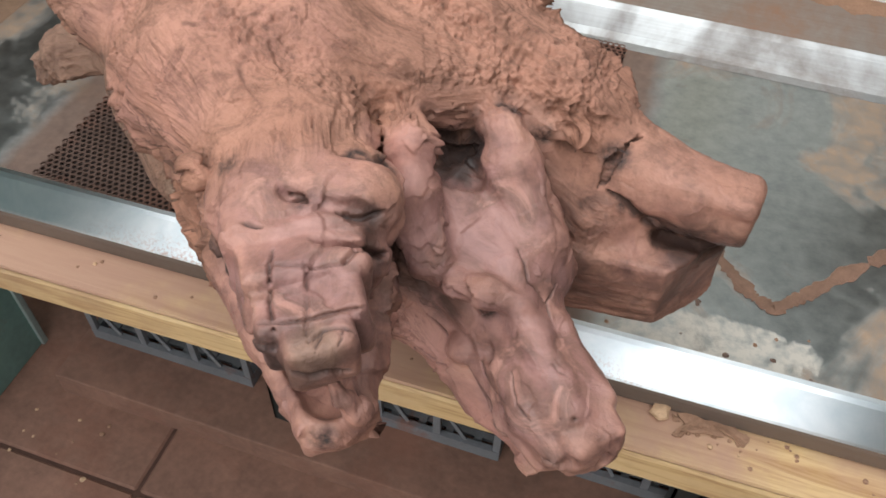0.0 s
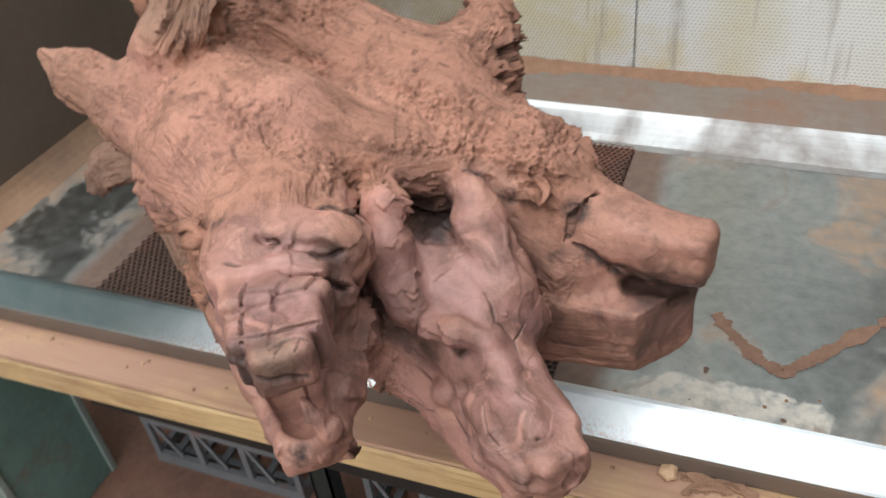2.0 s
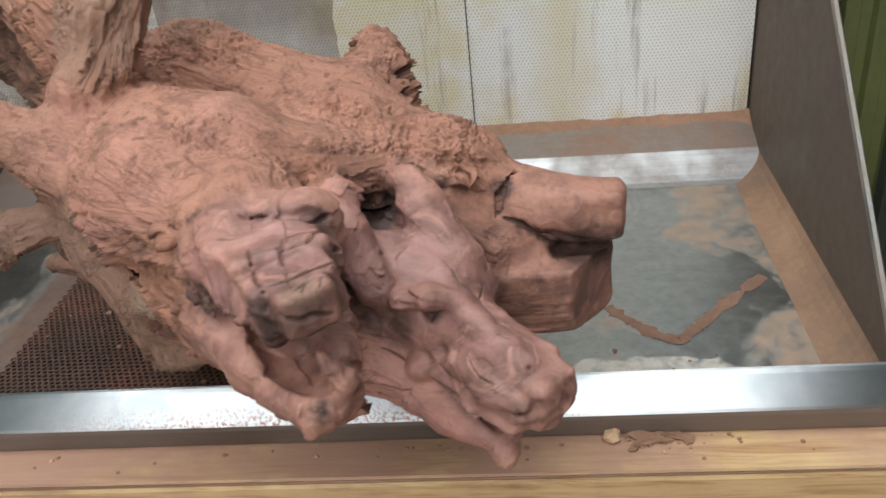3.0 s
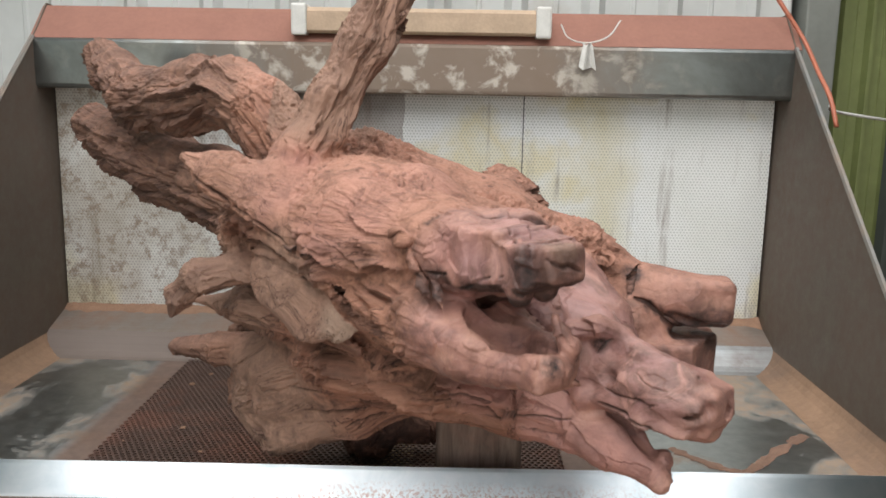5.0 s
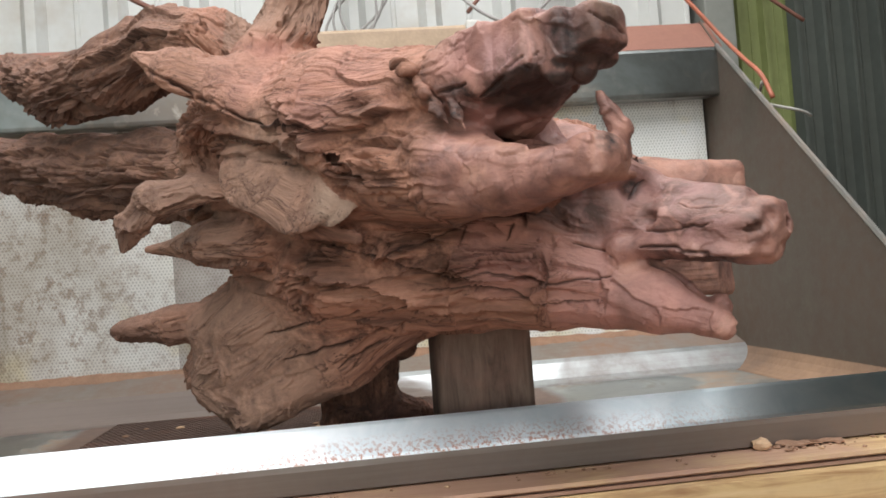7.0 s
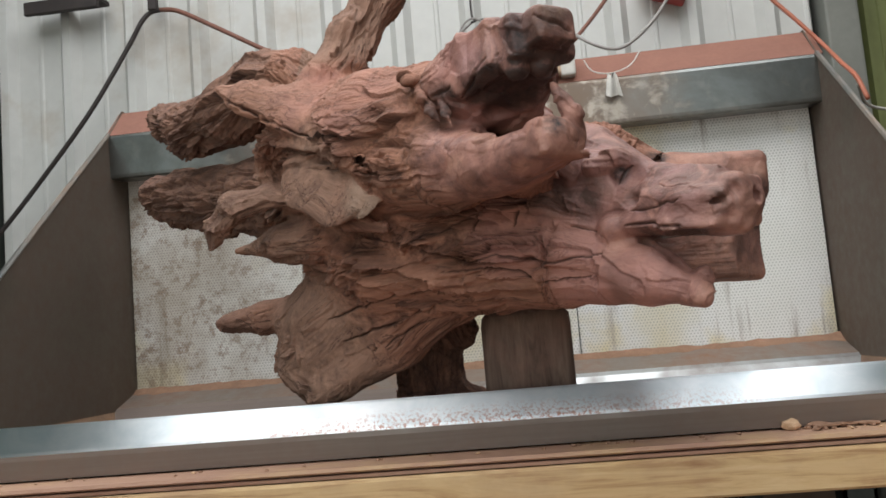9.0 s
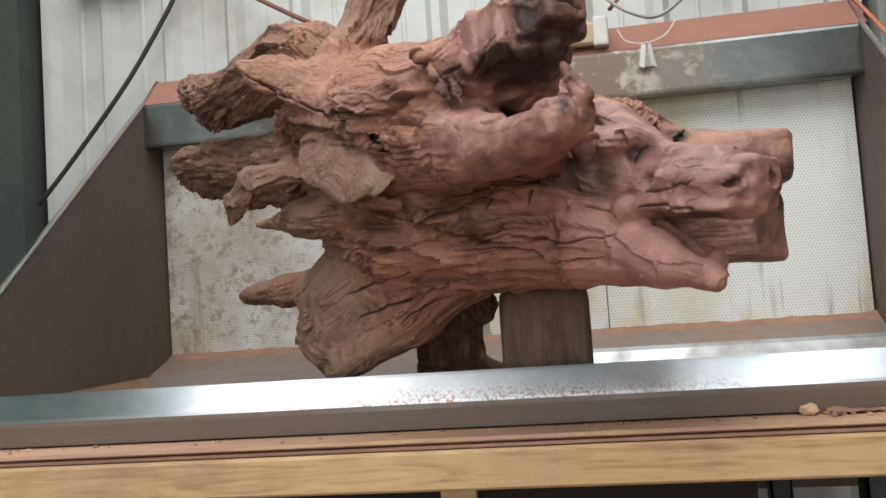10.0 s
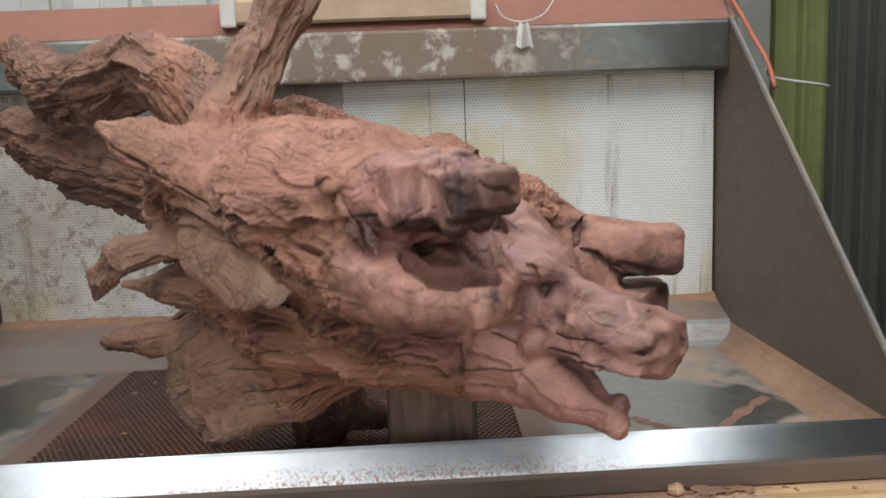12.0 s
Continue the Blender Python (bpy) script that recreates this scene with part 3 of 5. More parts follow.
for name, x, s in (("west", XL, 1), ("east", XR, -1)):
    prof = [(0.50, 0.754), (1.285, 0.754), (1.285, 1.46), (1.262, 1.462), (1.197, 1.391), (0.545, 0.822), (0.50, 0.80)]
    side = extruded(prof, x - 0.0015, x + 0.0015, True)
    bpart("side_panel", side, STEEL_SIDE, "dust-browned steel side panel with a slanted edge")
    # folded rim along the slanted edge
    bpart("side_rim", tube([(x, 0.52, 0.803), (x, 0.545, 0.823), (x, 1.197, 1.392)], 0.005, 6, 2), STEEL, "bright folded rim")
    cove = [(x + s * (0.05 * (1 - math.sin(a))), 0.7585 + 0.05 * (1 - math.cos(a))) for a in [math.pi / 2 * k / 6 for k in range(7)]]
    verts = [(cx, y, cz) for y in (0.53, 1.27) for cx, cz in cove]
    bpart("cove", (verts, [(i, i + 1, 8 + i, 7 + i) for i in range(6)]), OCHRE, "dust-filled rounded tray corner")
bpart("back_panel", box(XL + 0.004, XR - 0.006, 1.270, 1.274, 0.826, 1.40), PERF, "stained white perforated metal panel")
seam = bpart("panel_seam", box(-0.0412, -0.0392, 1.2685, 1.27, 0.832, 1.40), DARKWALL, "dark vertical seam")
bpart("hood_beam", extruded([(1.270, 1.300), (1.203, 1.293), (1.1985, 1.296), (1.197, 1.302), (1.195, 1.383), (1.197, 1.389), (1.202, 1.391)], XL - 0.004, XR + 0.004, False, 0, 0, 8), FASCIA, "brushed steel hood fascia with dust patches")
bpart("hood_top", extruded([(1.197, 1.390), (1.262, 1.457), (1.285, 1.457), (1.285, 1.385)], XL - 0.006, XR + 0.012, True), HOOD_DUST, "red-dusted sloping hood top")
# solid block in place of the hollow, its shade put into the colour
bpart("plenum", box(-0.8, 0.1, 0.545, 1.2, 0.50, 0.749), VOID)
bpart("back_box", box(XL - 0.004, XR + 0.01, 1.288, 1.5, 0.50, 1.38), STEEL_SIDE, "steel plenum behind the panel")
bpart("deck_board", extruded([(0.433, 0.7555), (0.430, 0.7575), (0.431, 0.7615), (0.500, 0.7615), (0.500, 0.7555)], -1.5, 0.95, True, LIP_SHEAR, LIP_X, 8), DECK, "dusty pine deck board in front of the lip")
bpart("packing_strip", extruded([(0.434, 0.7495), (0.433, 0.7532), (0.500, 0.7532), (0.500, 0.7495)], -1.5, 0.95, True, LIP_SHEAR, LIP_X), PLY, "thin dusty packing strip")
bpart("front_rail", extruded([(0.434, 0.703), (0.431, 0.706), (0.431, 0.744), (0.434, 0.7478), (0.52, 0.7478), (0.52, 0.703)], -1.5, 0.95, True, LIP_SHEAR, LIP_X, 4), PINE, "raw pine front rail with knots")
for x in (-0.96, -0.25, 0.42):
    bpart("joist", box(x - 0.022, x + 0.022, 0.53, 1.35, 0.66, 0.75, 0.002), PINE)
for x, y in ((-0.455, 0.645), (0.262, 0.63), (-0.455, 1.25), (0.262, 1.25), (0.60, 0.63)):
    leg = bmesh.new()
    box(x - 0.02, x + 0.02, y, y + 0.004, GROUND, 0.70, bm=leg)
    box(x - 0.02, x - 0.016, y, y + 0.035, GROUND, 0.70, bm=leg)
    box(x + 0.016, x + 0.02, y, y + 0.035, GROUND, 0.70, bm=leg)
    bpart("leg", leg, DARK_STEEL, "dark steel channel leg")


def perforated_sheet(x0, x1, y0, y1, z, pitch, hole):
    """A hexagonal lattice of round holes through a thin sheet."""
    verts, faces = [], []
    dy = pitch * math.sqrt(3) / 2
    rows, cols = int((y1 - y0) / dy), int((x1 - x0) / pitch)
    hexa = [(pitch / math.sqrt(3) * math.sin(math.pi / 3 * k), pitch / math.sqrt(3) * math.cos(math.pi / 3 * k)) for k in range(6)]
    ring = [(hole * math.sin(math.pi / 3 * k), hole * math.cos(math.pi / 3 * k)) for k in range(6)]
    for r in range(rows):
        for c in range(cols):
            x, y = x0 + pitch * (c + 0.5 + 0.5 * (r % 2)), y0 + dy * (r + 0.5)
            n = len(verts)
            verts += [(x + a, y + b, z) for a, b in hexa] + [(x + a, y + b, z) for a, b in ring] + [(x + a, y + b, z - 0.002) for a, b in ring]
            for k in range(6):
                j = (k + 1) % 6
                faces.append((n + j, n + k, n + 6 + k, n + 6 + j))
                faces.append((n + 6 + j, n + 6 + k, n + 12 + k, n + 12 + j))
    return verts, faces


bpart("grille", perforated_sheet(MX0 - 0.004, MX1, MY0 - 0.004, MY1 + 0.004, 0.7605, 0.0094, 0.0037), MESH, "perforated steel grille clogged with red dust")



def streak(points, z, width, seed):
    """A scraped trail of dust, feathered at its edges."""
    verts, faces, n = [], [], 0
    line = [Vector(q) for q in points]
    path = []
    for a, b in zip(line[:-1], line[1:]):
        path += [a.lerp(b, k / 12) for k in range(12)]
    path.append(line[-1])
    for i, q in enumerate(path):
        t = (path[min(i + 1, len(path) - 1)] - path[max(i - 1, 0)]).normalized()
        side = Vector((-t.y, t.x))
        w = width * (0.55 + 0.5 * noise.noise((i * 0.21, seed, 0)) + 0.35 * noise.noise((i * 0.9, seed, 3)))
        w = max(w, 0.0015)
        for k in (-1, -0.4, 0.4, 1):
            j = k + 0.35 * noise.noise((i * 1.3, k * 5, seed))
            verts.append((q.x + side.x * w * j, q.y + side.y * w * j, z + (0.0022 if abs(k) < 0.5 else 0.0004)))
    for i in range(len(path) - 1):
        for k in range(3):
            faces.append((i * 4 + k, i * 4 + k + 1, i * 4 + k + 5, i * 4 + k + 4))
    return verts, faces


tagged(smooth(part("dust_trail", streak([(0.17, 0.76), (0.188, 0.734), (0.23, 0.690), (0.258, 0.677), (0.292, 0.712), (0.34, 0.765), (0.40, 0.825)], 0.7584, 0.016, 2.0), TRAIL)), "scraped V-shaped trail of red dust on the tray", "dust")

# ---- batten lamp, cables and tag on the hood ----
lamp = empty("batten_light", "dusty white fluorescent batten on the hood", "lamp", -0.25, 1.2, 1.405)
bpy.context.view_layer.update()
bpart("body", extruded([(1.192, 1.407), (1.188, 1.412), (1.190, 1.448), (1.200, 1.456), (1.232, 1.456), (1.232, 1.43), (1.210, 1.407)], -0.478, -0.022, True), plain("dusty_batten_diffuser", (0.42, 0.30, 0.20), 0.6, 0, 0.2, 20), "brown-dusted diffuser", lamp)
for x in (-0.50, -0.028):
    bpart("end_cap", box(x, x + 0.030, 1.183, 1.235, 1.402, 1.462, 0.005), WHITE, "off-white end cap", lamp)


def cable(name, label, points, r, m, group="cables over the hood"):
    return tagged(smooth(part(name, tube(points, r), m)), label, "cable", group)


bracket = bmesh.new()
box(-1.45, -1.236, 1.585, 1.60, 1.868, 1.905, 0.003, bm=bracket)
box(-1.45, -1.236, 1.60, 1.655, 1.893, 1.905, bm=bracket)
tagged(part("wall_bracket", bracket, BLACK), "dark steel angle bracket fixed high on the sheet wall", "bracket")
hook = bmesh.new()
box(-1.108, -1.084, 1.618, 1.64, 1.852, 1.90, 0.004, bm=hook)
box(-1.104, -1.088, 1.622, 1.655, 1.90, 1.912, 0.002, bm=hook)
tagged(part("cable_clip", hook, BLACK), "black clip holding two cables on the sheet wall", "cable clip")
cable("black_cable", "black cable hanging slack from a hook on the sheet wall", [(-1.56, 1.6, 1.26), (-1.441, 1.6, 1.387), (-1.281, 1.6, 1.572), (-1.175, 1.62, 1.745), (-1.13, 1.625, 1.822), (-1.105, 1.63, 1.848), (-1.075, 1.63, 1.853)], 0.0065, BLACK)
cable("brown_cable", "dusty brown cable sagging along the sheet wall", [(-1.075, 1.63, 1.853), (-1.02, 1.62, 1.838), (-0.918, 1.6, 1.776), (-0.754, 1.6, 1.678), (-0.6, 1.6, 1.60), (-0.45, 1.55, 1.56)], 0.0065, BROWN)
for k in range(3):
    a = 0.055 + 0.006 * k
    cable("coiled_wire", "loop of grey wire hanging from a hook", [(-0.22 + a * math.sin(q) * (0.8 + 0.2 * k), 1.6 + 0.01 * k, 1.66 - 0.075 * math.cos(q + 0.4 * k) - 0.03) for q in [2 * math.pi * i / 10 for i in range(11)]], 0.003, GREY, "coil of wire")
cable("wire_hook", "dark wire hook holding a coil", [(-0.222, 1.61, 1.80), (-0.222, 1.61, 1.72), (-0.214, 1.605, 1.70), (-0.224, 1.6, 1.695)], 0.003, BLACK)
cable("grey_cable", "grey cable looping down behind the hood", [(0.0, 1.45, 1.60), (0.055, 1.4, 1.535), (0.12, 1.4, 1.515), (0.19, 1.4, 1.56), (0.245, 1.4, 1.63), (0.29, 1.4, 1.72)], 0.004, GREY)
cable("red_brown_cable", "dusty red cable rising from the hood", [(0.02, 1.45, 1.56), (0.10, 1.5, 1.66), (0.18, 1.55, 1.78)], 0.005, BROWN)
cable("orange_cable", "orange power cable draped along the hood side", [(0.36, 1.25, 1.64), (0.396, 1.25, 1.56), (0.45, 1.225, 1.475), (0.487, 1.20, 1.41), (0.489, 1.12, 1.345), (0.489, 1.06, 1.30), (0.492, 1.03, 1.25)], 0.0042, ORANGE)
cable("white_cord", "thin white cord strung to the side wall", [(0.49, 1.06, 1.285), (0.56, 1.2, 1.275), (0.667, 1.25, 1.262), (0.72, 1.3, 1.258)], 0.003, WHITE)
cable("upper_brown_cable", "brown cable running up the wall", [(0.70, 1.6, 1.69), (0.80, 1.6, 1.62), (0.90, 1.6, 1.55)], 0.005, BROWN)
red = tagged(part("power_box", box(0.215, 0.335, 1.60, 1.655, 1.70, 1.78, 0.008), REDBOX), "red plastic power box fixed to the sheet wall", "power box")
red.matrix_world = Matrix.Translation((0.28, 1.63, 1.74)) @ pose(0, 0, 0, 0, 20, 0) @ Matrix.Translation((-0.28, -1.63, -1.74))
tag = empty("paper_tag", "white paper tag on a loop of string at the hood edge", "tag", 0.07, 1.195, 1.40)
bpy.context.view_layer.update()
bpart("string", tube([(0.02, 1.19, 1.43), (0.035, 1.188, 1.405), (0.07, 1.187, 1.396), (0.11, 1.188, 1.408), (0.135, 1.2, 1.44)], 0.0015, 6), WHITE, "", tag)
paper = bmesh.new()
bmesh.ops.create_grid(paper, x_segments=4, y_segments=5, size=0.5)
for v in paper.verts:
    w = 0.018 + 0.016 * (0.5 - v.co.y)
    v.co = (0.073 + v.co.x * w, 1.184 + 0.006 * math.sin(v.co.x * 7) * (0.5 - v.co.y), 1.371 + v.co.y * 0.046 + 0.004 * math.sin(9 * v.co.x))
bmesh.ops.solidify(paper, geom=paper.faces[:], thickness=0.0006)
bpart("paper", paper, WHITE, "crumpled paper", tag)

# ---- under the bench ----
tagged(part("low_board", box(-0.93, 0.55, 0.585, 1.3, GROUND, 0.115, 0.004), FLOOR), "red-dusted low board under the crates", "board")


def crate(x, y, z, w=0.36, d=0.36, h=0.28):
    c = empty("milk_crate", "dusty dark grey plastic lattice crate", "crate", x, y, z, "crates under the bench")
    bpy.context.view_layer.update()
    for name, z0, z1 in (("bottom_rim", 0.0, 0.03), ("middle_band", 0.13, 0.148), ("top_rim", h - 0.035, h)):
        b = bmesh.new()
        box(x, x + w, y, y + 0.012, z + z0, z + z1, bm=b)
        box(x, x + w, y + d - 0.012, y + d, z + z0, z + z1, bm=b)
        box(x, x + 0.012, y + 0.012, y + d - 0.012, z + z0, z + z1, bm=b)
        box(x + w - 0.012, x + w, y + 0.012, y + d - 0.012, z + z0, z + z1, bm=b)
        bpart(name, b, CRATE, "", c)
    for i in range(4):
        px = x + (w - 0.014) * i / 3
        for py in (y + 0.001, y + d - 0.011):
            bpart("rib", box(px, px + 0.014, py, py + 0.010, z + 0.03, z + h - 0.035), CRATE, "", c)
    for i in range(3):
        a = x + 0.012 + (w - 0.024) * i / 3
        for z0, z1 in ((z + 0.148, z + h - 0.036), (z + 0.03, z + 0.13)):
            bpart("strut", tube([(a + 0.008, y + 0.006, z1 - 0.003), (a + (w - 0.024) / 3 * 0.5, y + 0.006, z0 + 0.004)], 0.0045, 4, 1), CRATE, "", c)
    for i in range(1, 3):
        py = y + (d - 0.014) * i / 3
        for px in (x + 0.001, x + w - 0.011):
            bpart("rib", box(px, px + 0.010, py, py + 0.014, z + 0.03, z + h - 0.035), CRATE, "", c)
    for i in range(6):
        bpart("base_slat", box(x + 0.012, x + w - 0.012, y + 0.03 + 0.055 * i, y + 0.045 + 0.055 * i, z + 0.004, z + 0.012), CRATE, "", c)
        bpart("base_slat", box(x + 0.03 + 0.055 * i, x + 0.045 + 0.055 * i, y + 0.012, y + d - 0.012, z + 0.0125, z + 0.018), CRATE, "", c)
    return c


crate(-0.905, 0.69, 0.116)
crate(-0.405, 0.70, 0.116)
crate(-0.02, 0.72, 0.116)
cabinet = empty("teal_cabinet", "teal painted metal cabinet with worn pale edges beside the bench", "cabinet", -1.3, 0.58, GROUND)
bpy.context.view_layer.update()
bpart("body", box(-1.55, -1.045, 0.46, 0.675, GROUND, 0.69, 0.003), TEAL, "", cabinet)
for y in (0.668, 0.452):
    bpart("edge_strip", box(-1.052, -1.038, y, y + 0.014, GROUND, 0.69, 0.002), PALE_TEAL, "worn pale edge", cabinet)

# ---- support post ----
blk = part("support_block", box(-0.190, -0.076, 0.560, 0.670, 0.7615, 0.925, 0.022, 3), BLOCK)
tagged(smooth(blk), "grey-brown timber post block propping the carving", "wood block")

# ---- the carving ----


def hash3(ix, iy, iz, seed):
    h = (ix.astype(np.int64) * 374761393 + iy.astype(np.int64) * 668265263 + iz.astype(np.int64) * 2147483647 + seed * 974711) & 0xFFFFFFFF
    h = ((h ^ (h >> 13)) * 1274126177) & 0xFFFFFFFF
    h = ((h ^ (h >> 16)) * 2246822519) & 0xFFFFFFFF
    return ((h ^ (h >> 15)) & 0xFFFFFF).astype(np.float32) / 8388608.0 - 1.0


def value_noise(p, seed=0):
    i = np.floor(p)
    f = (p - i).astype(np.float32)
    u = f * f * f * (f * (f * 6 - 15) + 10)
    i = i.astype(np.int64)
    out = 0
    for a in (0, 1):
        wx = u[:, 0] if a else 1 - u[:, 0]
        for b in (0, 1):
            wy = u[:, 1] if b else 1 - u[:, 1]
            for c in (0, 1):
                wz = u[:, 2] if c else 1 - u[:, 2]
                out = out + wx * wy * wz * hash3(i[:, 0] + a, i[:, 1] + b, i[:, 2] + c, seed)
    return out


def fbm(p, octaves=4, seed=0, gain=0.5):
    out, amp = 0, 1.0
    for o in range(octaves):
        out = out + amp * value_noise(p * 2.03 ** o + 17.3 * o, seed + o)
        amp *= gain
    return out


class Clay:
    """A solid on a grid of signed distances: limbs are added and cut with soft joins, then skinned."""

    def __init__(self, lo, hi, step):
        self.lo, self.step = np.array(lo, np.float32), step
        self.n = [int((h - l) / step) + 1 for l, h in zip(lo, hi)]
        self.axes = [np.float32(l) + np.arange(n, dtype=np.float32) * np.float32(step) for l, n in zip(lo, self.n)]
        self.d = np.full(self.n, 0.2, np.float32)
        self.chains = []

    def region(self, lo, hi, pad):
        s = [slice(max(0, int((l - pad - o) / self.step)), max(0, min(n, int((h + pad - o) / self.step) + 2))) for l, h, o, n in zip(lo, hi, self.lo, self.n)]
        g = np.meshgrid(*[a[q] for a, q in zip(self.axes, s)], indexing="ij", sparse=True)
        return tuple(s), g

    def join(self, s, d, k, cut):
        a = self.d[s]
        if cut:
            h = np.clip(0.5 - 0.5 * (a + d) / k, 0, 1)
            self.d[s] = a * (1 - h) - d * h + k * h * (1 - h)
        else:
            h = np.clip(0.5 + 0.5 * (a - d) / k, 0, 1)
            self.d[s] = a * (1 - h) + d * h - k * h * (1 - h)

    def limb(self, *pts, k=0.02, flat=1.0, across=(0, 0, 1), cut=False, bark=1.0):
        """A chain of (x, y, z, r); flat < 1 thins it along the direction across."""
        e = np.array(across, np.float32)
        e = e / np.linalg.norm(e)
        if not cut:
            self.chains.append((np.array(pts, np.float32), bark, flat, e))
        for q0, q1 in zip(pts[:-1], pts[1:]):
            a, b = np.array(q0[:3], np.float32), np.array(q1[:3], np.float32)
            r = max(q0[3], q1[3])
            s, (X, Y, Z) = self.region(np.minimum(a, b) - r, np.maximum(a, b) + r, k + 0.006)
            ab = b - a
            L = float(ab @ ab) + 1e-12
            px, py, pz = X - a[0], Y - a[1], Z - a[2]
            h = np.clip((px * ab[0] + py * ab[1] + pz * ab[2]) / L, 0, 1)
            qx, qy, qz = px - h * ab[0], py - h * ab[1], pz - h * ab[2]
            if flat != 1.0:
                m = (qx * e[0] + qy * e[1] + qz * e[2]) * (1 / flat - 1)
                qx, qy, qz = qx + m * e[0], qy + m * e[1], qz + m * e[2]
            d = np.sqrt(qx * qx + qy * qy + qz * qz) - (q0[3] + (q1[3] - q0[3]) * h)
            self.join(s, d * (flat if flat < 1 else 1.0), k, cut)

    def ball(self, x, y, z, r, k=0.01, cut=False, squash=(1, 1, 1)):
        rr = r * max(squash)
        s, (X, Y, Z) = self.region(np.array((x, y, z)) - rr, np.array((x, y, z)) + rr, k + 0.006)
        d = np.sqrt(((X - x) / squash[0]) ** 2 + ((Y - y) / squash[1]) ** 2 + ((Z - z) / squash[2]) ** 2) - r
        self.join(s, d * min(squash), k, cut)

    def block(self, m, half, r=0.01, k=0.01, cut=False):
        """A rounded box of half sizes in the pose m."""
        c, inv = np.array(m.translation), np.array(m.to_3x3().transposed())
        R = float(np.linalg.norm(half))
        s, (X, Y, Z) = self.region(c - R, c + R, k + 0.006)
        px, py, pz = X - c[0], Y - c[1], Z - c[2]
        q = [np.abs(inv[i][0] * px + inv[i][1] * py + inv[i][2] * pz) - (half[i] - r) for i in range(3)]
        d = np.sqrt(sum(np.maximum(v, 0) ** 2 for v in q)) + np.minimum(np.maximum(np.maximum(q[0], q[1]), q[2]), 0) - r
        self.join(s, d.astype(np.float32), k, cut)
        ax = np.array(m.to_3x3().col[0])
        if not cut:
            r4 = float(min(half[1:]))
            self.chains.append((np.array([(*(c - ax * half[0]), r4), (*(c + ax * half[0]), r4)], np.float32), 0.0, 1.0, np.array((0, 0, 1), np.float32)))

    def skin(self):
        """Surface nets: a vertex in each crossed cell, a quad on each crossed edge."""
        d = self.d
        neg = d < 0
        cnt = np.zeros([n - 1 for n in self.n], np.int8)
        corners = [(a, b, c) for a in (0, 1) for b in (0, 1) for c in (0, 1)]
        for a, b, c in corners:
            cnt += neg[a:a + cnt.shape[0], b:b + cnt.shape[1], c:c + cnt.shape[2]]
        cells = np.argwhere((cnt > 0) & (cnt < 8))
        index = np.full(cnt.shape, -1, np.int32)
        index[tuple(cells.T)] = np.arange(len(cells))
        val = {q: d[cells[:, 0] + q[0], cells[:, 1] + q[1], cells[:, 2] + q[2]] for q in corners}
        acc, num = np.zeros((len(cells), 3), np.float32), np.zeros(len(cells), np.float32)
        for q in corners:
            for ax in range(3):
                if q[ax]:
                    continue
                e = list(q)
                e[ax] = 1
                u, v = val[q], val[tuple(e)]
                on = (u < 0) != (v < 0)
                t = np.where(on, u / np.where(on, u - v, 1), 0)
                p = np.tile(np.array(q, np.float32), (len(cells), 1))
                p[:, ax] = t
                acc += p * on[:, None]
                num += on
        pos = (cells + acc / num[:, None]) * self.step + self.lo
        grad = np.stack([sum(val[q] * (1 if q[ax] else -1) for q in corners) for ax in range(3)], 1)
        nrm = grad / (np.linalg.norm(grad, axis=1, keepdims=True) + 1e-9)
        quads = []
        for ax in range(3):
            u, v = (ax + 1) % 3, (ax + 2) % 3
            lo, hi = [slice(None)] * 3, [slice(None)] * 3
            lo[ax], hi[ax] = slice(0, -1), slice(1, None)
            cross = neg[tuple(lo)] != neg[tuple(hi)]
            at = np.argwhere(cross)
            at = at[(at[:, u] > 0) & (at[:, v] > 0) & (at[:, u] < self.n[u] - 1) & (at[:, v] < self.n[v] - 1)]
            inside = neg[tuple(at.T)]
            ids = []
            for du, dv in ((1, 1), (0, 1), (0, 0), (1, 0)):
                c = at.copy()
                c[:, u] -= du
                c[:, v] -= dv
                ids.append(index[tuple(c.T)])
            f = np.stack(ids, 1)
            quads.append(np.where(inside[:, None], f, f[:, ::-1]))
        return pos, nrm.astype(np.float32), np.concatenate(quads)


def finer(pos, nrm, quads):
    """Split each quad in four, once."""
    m = len(pos)
    ends = np.sort(np.stack([quads, np.roll(quads, -1, axis=1)], 2).reshape(-1, 2), axis=1).astype(np.int64)
    keys, inverse = np.unique(ends[:, 0] * m + ends[:, 1], return_inverse=True)
    a, b = keys // m, keys % m
    mid = inverse.reshape(-1, 4) + m
    centre = np.arange(len(quads)) + m + len(keys)
    pos = np.concatenate([pos, (pos[a] + pos[b]) / 2, pos[quads].mean(axis=1)])
    nrm = np.concatenate([nrm, nrm[a] + nrm[b], nrm[quads].sum(axis=1)])
    nrm = nrm / (np.linalg.norm(nrm, axis=1, keepdims=True) + 1e-9)
    return pos.astype(np.float32), nrm.astype(np.float32), np.concatenate([np.stack([quads[:, k], mid[:, k], centre, mid[:, k - 1]], 1) for k in range(4)])


def spot(p, x, y, z, r, soft=0.5):
    d = np.linalg.norm(p - np.array((x, y, z), np.float32), axis=1) / r
    return np.clip((1 - d) / soft, 0, 1)


clay = Clay((-0.95, 0.165, 0.757), (0.205, 1.20, 1.53), 0.0025)
L = clay.limb
# trunk and back
L((-0.40, 0.59, 1.10, 0.06), (-0.31, 0.54, 1.09, 0.095), (-0.18, 0.535, 1.07, 0.095), (-0.07, 0.54, 1.05, 0.07), k=0.03)
